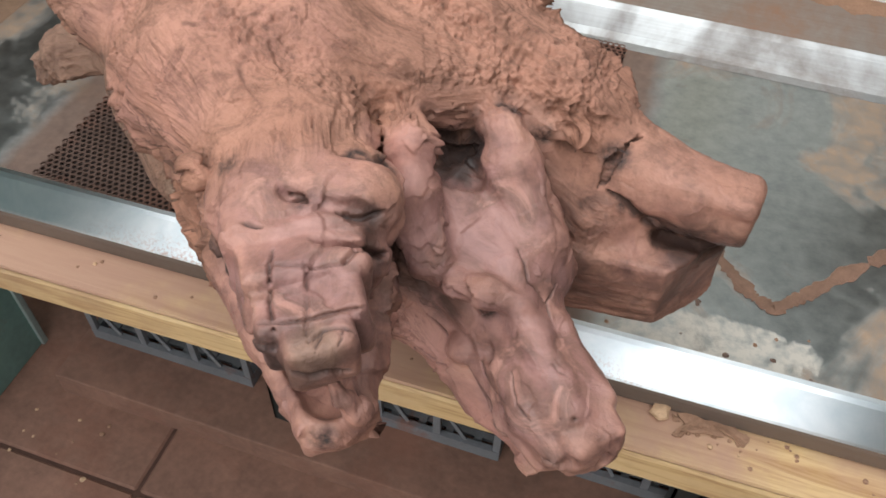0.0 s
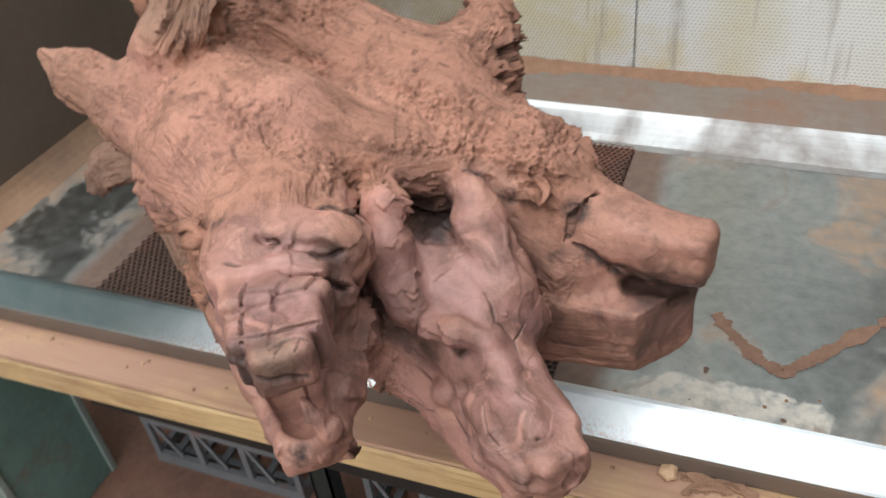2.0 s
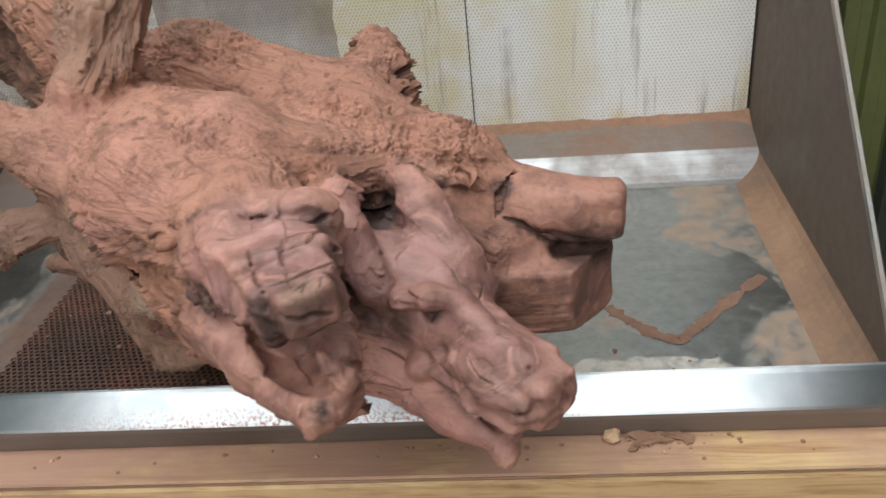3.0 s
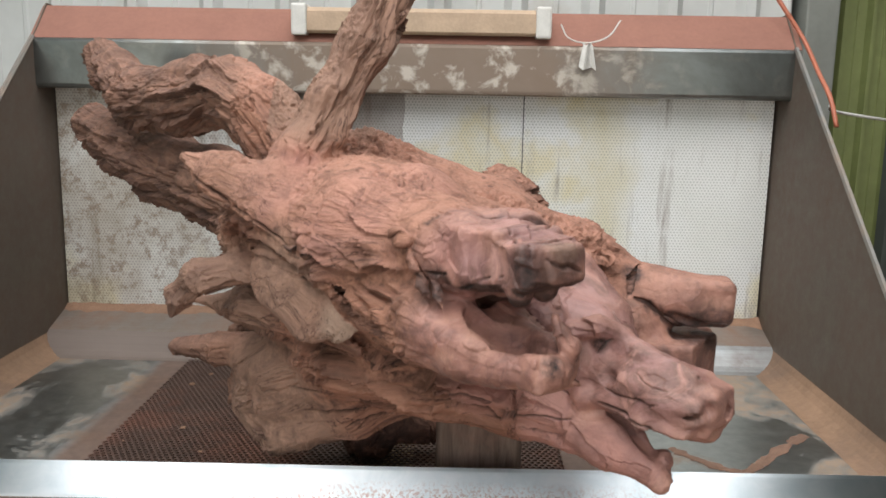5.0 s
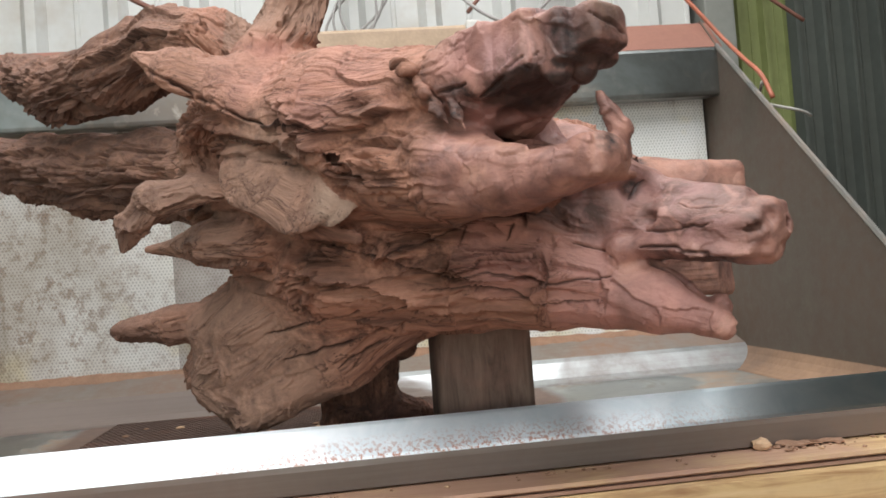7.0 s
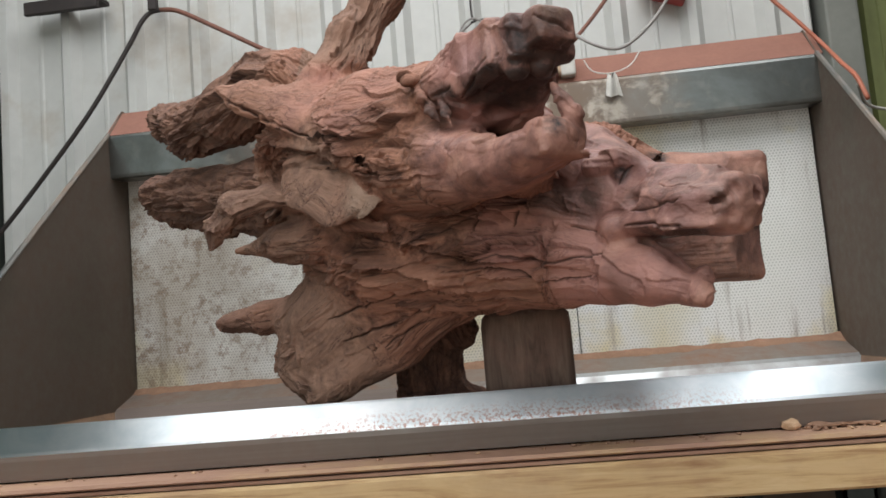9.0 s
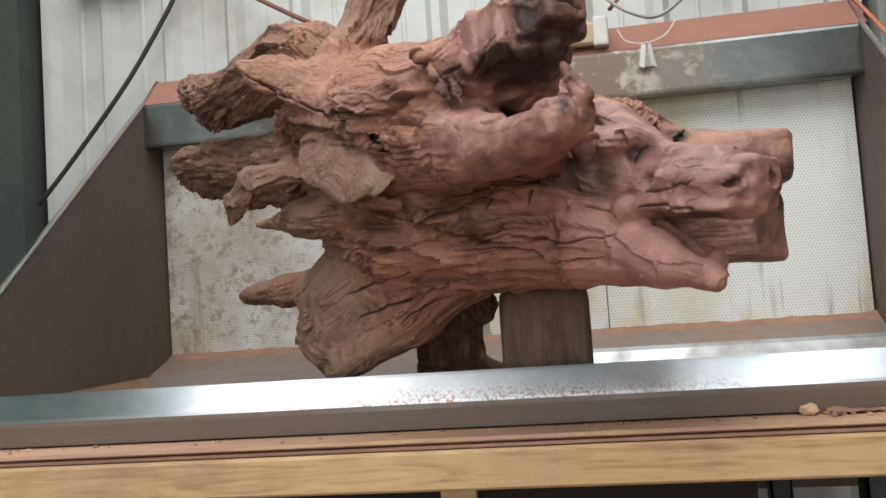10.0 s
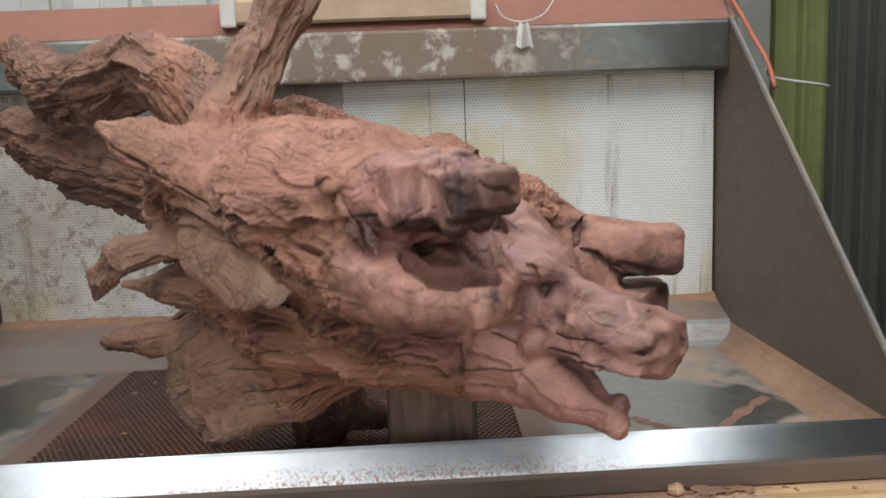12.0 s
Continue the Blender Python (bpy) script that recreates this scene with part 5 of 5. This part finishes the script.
mauve = spots((-0.145, 0.245, 1.135, 0.035), (-0.115, 0.215, 1.145, 0.03), (-0.05, 0.41, 1.06, 0.09), (0.04, 0.33, 1.01, 0.075), (-0.01, 0.40, 1.03, 0.07), (-0.10, 0.24, 1.165, 0.05), (-0.14, 0.30, 1.17, 0.05))
rough = (1 - 0.92 * smoothness) * (1 - 0.75 * np.clip((nrm[:, 2] - 0.05) / 0.3, 0, 1) * spots((-0.36, 0.415, 1.159, 0.042), (-0.324, 0.380, 1.145, 0.044), (-0.286, 0.360, 1.134, 0.044), (-0.245, 0.335, 1.130, 0.042), (-0.24, 0.36, 1.165, 0.04), soft=0.6))
pink = np.maximum(pink, 0.8 * strip)
# charred log wedge, and charring with painted shade inside the hollow
char_shade = np.maximum(char_shade, spots((0.060, 0.489, 1.052, 0.010), (0.085, 0.490, 1.037, 0.012), (0.110, 0.492, 1.029, 0.013), (0.135, 0.497, 1.022, 0.013), (0.155, 0.502, 1.017, 0.012), (-0.078, 0.442, 1.095, 0.024), (-0.076, 0.470, 1.084, 0.028), (-0.060, 0.462, 1.095, 0.020), soft=0.5))
N = np.float32
disp, crack_shade = np.zeros(n, np.float32), np.zeros(n, np.float32)


def layers(scale, stretch, steps, lift, amount, seed, line=0.10, jag=0.11):
    """Torn layers along the fibre: each thickens downwards and breaks off at a ragged lower edge."""
    p = grain + along * N(stretch - 0.10)
    h = fbm(p * N(scale), 3, seed, 0.45) + jag * value_noise((grain + along * N(0.25)) * N(scale * 5), seed + 7) + 0.45 * jag * value_noise(verts * N(scale * 7), seed + 8)
    h = h * steps * (1 - 0.25 * shingled) - shingled * (verts[:, 2] + N(0.30) * verts[:, 0]) * N(scale * 1.15)
    f = h - np.floor(h)
    rise = np.clip(f / 0.05, 0, 1) * f
    patch = np.clip(0.75 + 0.9 * value_noise(verts * N(scale * 0.5) + 9.0, seed + 5), 0.1, 1.3)
    # second value paints undercut shade along each broken edge
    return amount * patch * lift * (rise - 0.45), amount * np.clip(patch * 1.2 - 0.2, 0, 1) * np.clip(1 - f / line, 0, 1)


rough = rough * (1 - 0.75 * on_blade) * (1 - 0.5 * on_ear)
flank = rough * (1 - 0.85 * fuzz) * (1 - 0.75 * up) * (0.1 + 0.9 * bark) * seam * (1 - 0.85 * under)
shingled = (bark >= 0.6).astype(np.float32)
plates = shingled * (1 - 0.9 * up) * np.clip((verts[:, 1] - 0.33) / 0.06, 0, 1)
for scale, stretch, steps, lift, seed in ((25, 0.19, 1.5, 0.0275, 100), (55, 0.13, 1.4, 0.0100, 200), (12, 0.24, 1.7, 0.015, 300)):
    d, dark = layers(scale, stretch, steps, lift, flank * plates if seed == 300 else flank, seed, 0.09)
    disp += d
    crack_shade = np.maximum(crack_shade, dark * (0.92 if seed != 200 else 0.6))
grooves = np.abs(fbm(grain * N(24) + 2.0, 3, 11))
disp += rough * (0.15 + 0.85 * bark) * (1 - 0.6 * fuzz) * seam * 0.0060 * (0.35 - grooves)
disp += rough * 0.0045 * fbm(verts * N(14), 2, 21)
# groove bottoms get painted shade
crack_shade = np.maximum(crack_shade, 0.45 * rough * (1 - fuzz) * seam * np.clip((grooves - 0.75) / 0.35, 0, 1))
# matted clumps and pits on the dusty back
clump = fbm(verts * N(180), 2, 31)
pits = np.clip(fbm(verts * N(110), 2, 33) - 0.80, 0, 1)
crumbly = np.clip(0.55 + 1.1 * fbm(verts * N(17), 2, 37), 0.12, 1.25)
disp += fuzz * crumbly * (0.0030 * clump + 0.0016 * value_noise(verts * N(370), 39) + 0.0019 * fbm(verts * N(42), 2, 35) - 0.010 * pits)
# pit bottoms get painted shade too
crack_shade = np.maximum(crack_shade, fuzz * np.clip(pits * 5, 0, 1) * 0.55)
# carved skin: gouge marks, each patch tilted its own way
disp += smoothness * 0.0013 * fbm(verts * N(30), 3, 25)
first = spots((-0.12, 0.27, 1.12, 0.10), soft=0.3)
rng = np.random.RandomState(7)
carved = np.flatnonzero(smoothness > 0.05)
seeds = verts[rng.choice(carved, 240, replace=False)]
tilt = rng.normal(size=(240, 3)).astype(np.float32)
warped = verts[carved] + 0.006 * np.stack([fbm(verts[carved] * N(45), 2, 91 + k) for k in range(3)], 1)
near, pick = np.full(len(carved), 9, np.float32), np.zeros(len(carved), np.int64)
for k in range(len(seeds)):
    d2 = np.sum((warped - seeds[k]) ** 2, axis=1)
    closer = d2 < near
    near, pick = np.where(closer, d2, near), np.where(closer, k, pick)
lean = np.sum((verts[carved] - seeds[pick]) * tilt[pick], axis=1)
disp[carved] += np.clip(lean * 0.09, -0.0024, 0.0024) * smoothness[carved] * (0.28 + 0.72 * first[carved])
# drying cracks
ridge = np.abs(fbm(grain * N(15) + 3.7, 2, 41))
checks = np.clip(1 - ridge / 0.022, 0, 1) * np.clip(fbm(verts * N(12), 2, 51) * 2 + 0.2, 0, 1) * (1 - smoothness) * (1 - 0.7 * fuzz)
hair = np.clip(1 - np.abs(fbm(verts * N(21), 2, 71)) / 0.010, 0, 1) * smoothness * 0.6 * np.clip(fbm(verts * N(18), 2, 81) * 2.2 - 0.5, 0, 1)
checks = np.maximum(checks * (1 - spots((-0.06, 0.38, 0.97, 0.12), soft=0.4)), hair) * seam
disp -= 0.003 * checks
crack_shade = np.maximum(crack_shade, checks)
wander = 0.0018 * np.stack([fbm(verts * N(70), 2, 301 + k) for k in range(3)], 1)


def scar(width, depth, *pts, dark=1.0):
    """A split along a line on the skin, ragged in its course, thin at both ends."""
    q = np.array(pts, np.float32)
    reach = max(width, 0.003) * 2 + 0.014
    near_by = np.flatnonzero(np.all((verts > q.min(axis=0) - reach) & (verts < q.max(axis=0) + reach), axis=1))
    p = verts[near_by] + wander[near_by]
    gap, at, run = np.full(len(p), 9, np.float32), np.zeros(len(p), np.float32), 0.0
    for a, b in zip(q[:-1], q[1:]):
        ab = b - a
        length = float(np.linalg.norm(ab))
        h = np.clip((p - a) @ ab / length ** 2, 0, 1)
        off = p - a - h[:, None] * ab
        deep = np.sum(off * nrm[near_by], axis=1)
        d = np.linalg.norm(off - np.clip(deep, -0.012, 0.012)[:, None] * nrm[near_by], axis=1)
        closer = d < gap
        gap, at = np.where(closer, d, gap), np.where(closer, run + h * length, at)
        run += length
    ease = at / run
    w = width * (0.45 + 0.55 * np.clip(np.minimum(ease, 1 - ease) * 5, 0, 1))
    f = np.clip(1.35 - gap / (0.44 * w), 0, 1)
    disp[near_by] -= 0.75 * depth * f
    crack_shade[near_by] = np.maximum(crack_shade[near_by], f * dark)


# stump and neck splits
scar(0.0030, 0.006, (-0.375, 0.522, 0.928), (-0.328, 0.48, 0.938), (-0.284, 0.453, 0.946), (-0.21, 0.409, 0.947))
scar(0.0034, 0.007, (-0.354, 0.517, 0.90), (-0.315, 0.491, 0.91), (-0.282, 0.484, 0.917), (-0.199, 0.422, 0.935))
scar(0.0024, 0.005, (-0.299, 0.491, 0.889), (-0.247, 0.476, 0.918))
scar(0.0032, 0.006, (-0.123, 0.381, 1.022), (-0.13, 0.382, 1.006))
scar(0.0032, 0.006, (-0.169, 0.385, 1.021), (-0.175, 0.388, 1.005))
scar(0.0025, 0.006, (-0.208, 0.406, 0.969), (-0.151, 0.387, 0.962), (-0.105, 0.372, 0.943), (-0.054, 0.35, 0.944))
scar(0.0025, 0.006, (-0.238, 0.407, 0.994), (-0.182, 0.397, 0.972), (-0.15, 0.387, 0.978), (-0.092, 0.362, 0.962), (-0.047, 0.343, 0.965))
scar(0.0025, 0.006, (-0.323, 0.448, 1.025), (-0.264, 0.415, 1.003), (-0.21, 0.396, 1.009), (-0.158, 0.383, 1.027))
# second head: lip, creases, jowl, slit, eye
scar(0.0036, 0.006, (-0.019, 0.334, 0.990), (0.0, 0.312, 0.988), (0.022, 0.292, 0.979), (0.043, 0.300, 0.972))
scar(0.0026, 0.004, (-0.015, 0.335, 1.003), (0.006, 0.309, 1.002), (0.028, 0.286, 1.003), dark=0.7)
scar(0.0024, 0.004, (-0.072, 0.368, 0.998), (-0.050, 0.359, 0.990), (-0.035, 0.340, 0.983), dark=0.85)
scar(0.0022, 0.004, (-0.007, 0.396, 1.072), (0.006, 0.378, 1.058), (0.021, 0.374, 1.042), dark=0.9)
scar(0.0022, 0.003, (0.025, 0.397, 1.043), (0.022, 0.376, 1.041), (0.030, 0.363, 1.039), dark=0.85)
scar(0.0036, 0.003, (-0.022, 0.354, 1.034), (-0.007, 0.350, 1.050))
scar(0.0022, 0.003, (0.056, 0.291, 1.028), (0.076, 0.301, 1.027), dark=0.85)
scar(0.0022, 0.003, (0.013, 0.319, 1.024), (0.022, 0.297, 1.017), (0.037, 0.289, 1.017), dark=0.8)
scar(0.0018, 0.002, (0.030, 0.330, 1.036), (0.052, 0.318, 1.030), (0.070, 0.312, 1.026), dark=0.6)
scar(0.0070, 0.003, (-0.056, 0.487, 1.128), (-0.034, 0.481, 1.134))
# log end: charred wedge and ring notch
scar(0.0070, 0.004, (0.045, 0.493, 1.060), (0.062, 0.493, 1.052), (0.078, 0.495, 1.039), (0.095, 0.496, 1.028))
scar(0.0150, 0.003, (0.078, 0.495, 1.036), (0.095, 0.496, 1.026), (0.114, 0.502, 1.012), (0.133, 0.501, 1.008), (0.151, 0.515, 1.002))
scar(0.0036, 0.004, (0.037, 0.491, 1.062), (0.039, 0.500, 1.076), (0.042, 0.507, 1.084), (0.049, 0.520, 1.089), (0.060, 0.531, 1.094))
# first head: splits down the snout, bands across it, gash, brows
scar(0.0030, 0.0050, (-0.131, 0.259, 1.176), (-0.120, 0.235, 1.174), (-0.111, 0.216, 1.170), (-0.104, 0.205, 1.158))
scar(0.0022, 0.0030, (-0.106, 0.252, 1.177), (-0.096, 0.229, 1.171), (-0.087, 0.209, 1.170), dark=0.5)
scar(0.0030, 0.0040, (-0.138, 0.238, 1.168), (-0.124, 0.245, 1.178), (-0.099, 0.252, 1.175), (-0.084, 0.262, 1.175), dark=0.45)
scar(0.0032, 0.0046, (-0.116, 0.211, 1.168), (-0.098, 0.217, 1.171), (-0.087, 0.224, 1.171), (-0.066, 0.240, 1.168), dark=0.65)
scar(0.0024, 0.0030, (-0.084, 0.207, 1.170), (-0.081, 0.217, 1.170), (-0.069, 0.221, 1.170), (-0.061, 0.221, 1.166), dark=0.8)
scar(0.0018, 0.0026, (-0.081, 0.215, 1.170), (-0.077, 0.203, 1.169), dark=0.9)
scar(0.0018, 0.0026, (-0.070, 0.219, 1.170), (-0.068, 0.209, 1.168), dark=0.9)
scar(0.0080, 0.008, (-0.086, 0.263, 1.174), (-0.083, 0.284, 1.162), (-0.077, 0.300, 1.144))
scar(0.0046, 0.006, (-0.108, 0.301, 1.174), (-0.093, 0.305, 1.168), (-0.079, 0.317, 1.171))
scar(0.0110, 0.002, (-0.127, 0.348, 1.175), (-0.117, 0.350, 1.173), (-0.108, 0.352, 1.170), (-0.102, 0.368, 1.155))
scar(0.0060, 0.002, (-0.193, 0.311, 1.166), (-0.191, 0.320, 1.171), dark=0.7)
scar(0.0056, 0.005, (-0.139, 0.303, 1.175), (-0.124, 0.295, 1.178))
scar(0.0036, 0.004, (-0.155, 0.269, 1.176), (-0.143, 0.271, 1.178))
scar(0.0050, 0.004, (-0.092, 0.195, 1.160), (-0.077, 0.199, 1.152), (-0.062, 0.211, 1.149), dark=0.7)
scar(0.0050, 0.005, (-0.208, 0.301, 1.122), (-0.192, 0.284, 1.126), (-0.178, 0.270, 1.128))
scar(0.0036, 0.004, (-0.167, 0.272, 1.116), (-0.150, 0.246, 1.127), (-0.126, 0.222, 1.140))
# under the ear and above the blade
scar(0.0040, 0.008, (-0.47, 0.445, 1.205), (-0.41, 0.44, 1.165), (-0.35, 0.405, 1.13), (-0.28, 0.38, 1.10))
crack_shade = np.clip(crack_shade, 0, 1)
# shade of the first mouth's roof, painted onto its downturned faces
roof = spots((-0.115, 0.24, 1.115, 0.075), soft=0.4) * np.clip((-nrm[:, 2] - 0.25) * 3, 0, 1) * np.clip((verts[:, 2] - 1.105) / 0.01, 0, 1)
# brown patches; those on the foot and under the first head paint shade
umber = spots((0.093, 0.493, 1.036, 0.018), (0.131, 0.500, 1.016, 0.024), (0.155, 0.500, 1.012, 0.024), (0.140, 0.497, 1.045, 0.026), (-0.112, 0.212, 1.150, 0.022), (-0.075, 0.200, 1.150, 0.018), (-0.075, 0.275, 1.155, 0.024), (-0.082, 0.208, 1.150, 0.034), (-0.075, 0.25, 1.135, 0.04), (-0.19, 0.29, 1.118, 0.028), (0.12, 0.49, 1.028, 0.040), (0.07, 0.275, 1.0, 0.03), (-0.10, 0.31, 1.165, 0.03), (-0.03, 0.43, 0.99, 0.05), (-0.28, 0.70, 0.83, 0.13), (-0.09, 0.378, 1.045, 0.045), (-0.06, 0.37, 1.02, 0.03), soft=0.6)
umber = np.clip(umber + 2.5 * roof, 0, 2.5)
# the roof's shade also goes in as near-black
char_shade = np.maximum(char_shade, 0.95 * roof)
char_shade = np.maximum(char_shade, spots((-0.111, 0.206, 1.160, 0.012), (-0.072, 0.292, 1.150, 0.014), (-0.083, 0.202, 1.066, 0.012), soft=0.6))
# back roots: the body's shade painted into their colour
umber = np.maximum(umber, 0.6 * np.clip((-0.44 - verts[:, 0]) / 0.08, 0, 1) * np.clip((verts[:, 1] - 0.58) / 0.06, 0, 1))
# second mouth: its inner shade is painted in umber on downturned faces
throat = spots((0.03, 0.33, 0.972, 0.055), soft=0.4) * np.clip(0.4 - nrm[:, 2] * 2, 0, 1) * np.clip((verts[:, 2] - 0.955) / 0.008, 0, 1)
umber = np.maximum(umber, throat * 1.3)
# same wedge and hollow again, the hollow's recess shade deepened in colour
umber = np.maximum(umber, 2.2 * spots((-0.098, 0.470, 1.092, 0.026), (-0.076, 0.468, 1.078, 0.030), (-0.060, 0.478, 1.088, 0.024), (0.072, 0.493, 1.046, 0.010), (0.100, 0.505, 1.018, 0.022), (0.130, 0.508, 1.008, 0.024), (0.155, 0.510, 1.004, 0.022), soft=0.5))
# lower log: shaded front face painted browner
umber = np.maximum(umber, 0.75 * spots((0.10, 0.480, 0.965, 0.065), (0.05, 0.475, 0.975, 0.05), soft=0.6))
# smoky shade painted below the first head and between second head and log
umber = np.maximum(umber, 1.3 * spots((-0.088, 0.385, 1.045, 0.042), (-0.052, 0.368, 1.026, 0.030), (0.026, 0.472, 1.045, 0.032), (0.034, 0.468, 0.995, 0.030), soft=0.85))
verts = verts + nrm * disp[:, None].astype(np.float32)
me = bpy.data.meshes.new("driftwood_carving")
me.vertices.add(len(verts))
me.vertices.foreach_set("co", verts.astype(np.float32).ravel())
me.loops.add(len(quads) * 4)
me.loops.foreach_set("vertex_index", quads.astype(np.int32).ravel())
me.polygons.add(len(quads))
me.polygons.foreach_set("loop_start", np.arange(len(quads), dtype=np.int32) * 4)
me.polygons.foreach_set("use_smooth", np.ones(len(quads), dtype=bool))
me.update(calc_edges=True)
me.attributes.new("grain", "FLOAT_VECTOR", "POINT").data.foreach_set("vector", grain.astype(np.float32).ravel())
for name, values in (("smoothness", smoothness), ("dust", dust), ("pale", pale), ("grey", grey), ("char_shade", char_shade), ("crack_shade", crack_shade), ("pink", pink), ("seam", seam), ("umber", umber), ("mauve", mauve)):
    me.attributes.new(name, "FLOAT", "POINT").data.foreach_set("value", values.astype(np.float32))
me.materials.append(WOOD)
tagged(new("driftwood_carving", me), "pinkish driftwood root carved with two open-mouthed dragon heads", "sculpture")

# ---- floor pavers ----
paver_meshes = {}
floor_ob = bpy.data.objects["floor"]
W, D = 0.60, 0.45
for i in range(-2, 5):
    for j in range(-6, 3):
        x, y = -0.675 + i * W, 0.445 + j * D
        if x + W < X0 or x > X1 or y + D < Y0:
            continue
        if "m" not in paver_meshes:
            b = box(0.004, W - 0.004, 0.004, D - 0.004, -0.03, 0.0, 0.004, 1)
            m = bpy.data.meshes.new("paver")
            b.to_mesh(m)
            b.free()
            m.materials.append(FLOOR)
            paver_meshes["m"] = m
        p = new("paver", paver_meshes["m"])
        p.matrix_world = pose(x, y, GROUND + random.uniform(-0.001, 0.001))
        p.parent = floor_ob

# ---- chips and crumbs ----


def crumb(x, y, z, r, name, label, m, squash=0.6):
    b = bmesh.new()
    bmesh.ops.create_icosphere(b, subdivisions=2, radius=r)
    sd = random.random() * 50
    for v in b.verts:
        v.co *= 1 + 0.45 * noise.noise(v.co * (1.2 / r) + Vector((sd, 0, 0)))
        v.co.z = max(v.co.z * squash, -r * squash * 0.55)
    lowest = min(v.co.z for v in b.verts)
    for v in b.verts:
        v.co.z -= lowest
    ob = part(name, b, m)
    ob.matrix_world = pose(x, y, z, 0, 0, random.uniform(0, 360))
    return tagged(ob, label, "wood chip", "wood chips")


rail_top = 0.7616
crumb(0.152, 0.488, rail_top, 0.010, "wood_chip", "pale wood chip on the deck board", CHIPS, 0.8)
for x, y, size, turn in ((0.196, 0.487, 0.017, 10), (0.226, 0.491, 0.013, -25), (0.178, 0.476, 0.008, 60)):
    flake = bmesh.new()
    bmesh.ops.create_grid(flake, x_segments=10, y_segments=6, size=size)
    for v in flake.verts:
        f = 1 + 0.5 * noise.noise((v.co.x * 90, v.co.y * 90, x * 40))
        v.co = (v.co.x * f * 1.3, v.co.y * f * 0.55, 0.002 + 0.004 * abs(noise.noise((v.co.x * 60, v.co.y * 60, 3 + x))) + 0.12 * abs(v.co.y))
    bmesh.ops.solidify(flake, geom=flake.faces[:], thickness=0.0016)
    ob = part("bark_flake", flake, DUST)
    ob.matrix_world = pose(x, y, rail_top, 0, 0, turn)
    tagged(ob, "thin curled flake of red bark on the deck board", "wood chip", "wood chips")
for k in range(26):
    x = 0.165 + random.random() ** 1.5 * 0.14
    crumb(x, 0.462 + 0.02 * (x + 0.285) + random.uniform(0, 0.022), rail_top, random.uniform(0.001, 0.0042), "wood_chip", "crumb of red wood dust on the deck board", DUST)
for k in range(40):
    x = random.uniform(-1.0, 0.5)
    crumb(x, 0.475 + 0.02 * (x + 0.285) - random.random() ** 2 * 0.03, rail_top, random.uniform(0.001, 0.0032), "wood_chip", "crumb of red wood dust on the deck board", random.choice([DUST, DUST, DUST, CHIPS]))
for k in range(14):
    crumb(random.uniform(-0.69, -0.3), random.uniform(0.6, 1.1), 0.7608, random.uniform(0.002, 0.007), "wood_chip", "wood shaving on the grille", random.choice([DUST, DUST, DUST, CHIPS]), 0.3)

# specks along the lip and in the front of the tray
sv, sf = [], []
for k in range(2600):
    x = random.choice([-0.34, -0.1]) + random.gauss(0, 0.15)
    f = min(1, abs(random.gauss(0, 0.35)))
    y, z, q = 0.4885 + 0.028 * f + LIP_SHEAR * (x - LIP_X), 0.7985 + 0.0255 * f, random.uniform(0.0003, 0.0009)
    i = len(sv)
    sv += [(x - q * random.uniform(0.6, 1.6), y, z), (x, y - q, z - 0.4 * q), (x + q * random.uniform(0.6, 1.6), y, z), (x, y + q, z + q), (x, y - 0.3 * q, z + 0.9 * q)]
    sf += [(i, i + 1, i + 4), (i + 1, i + 2, i + 4), (i + 2, i + 3, i + 4), (i + 3, i, i + 4)]
tagged(part("sawdust", (sv, sf), LIP_DUST), "red sawdust specks along the steel lip", "sawdust", kind="stuff")
for k in range(16):
    crumb(random.uniform(0.02, 0.33), random.uniform(0.56, 0.66), 0.7583, random.uniform(0.001, 0.004), "wood_chip", "dark crumb of wood on the steel tray", random.choice([BLOCK, DUST]), 0.3)
for k in range(24):
    crumb(random.uniform(-1.0, -0.75), random.uniform(0.3, 0.56), GROUND, random.uniform(0.002, 0.006), "wood_chip", "wood chip on the dusty floor", random.choice([DUST, DUST, CHIPS]), 0.4)
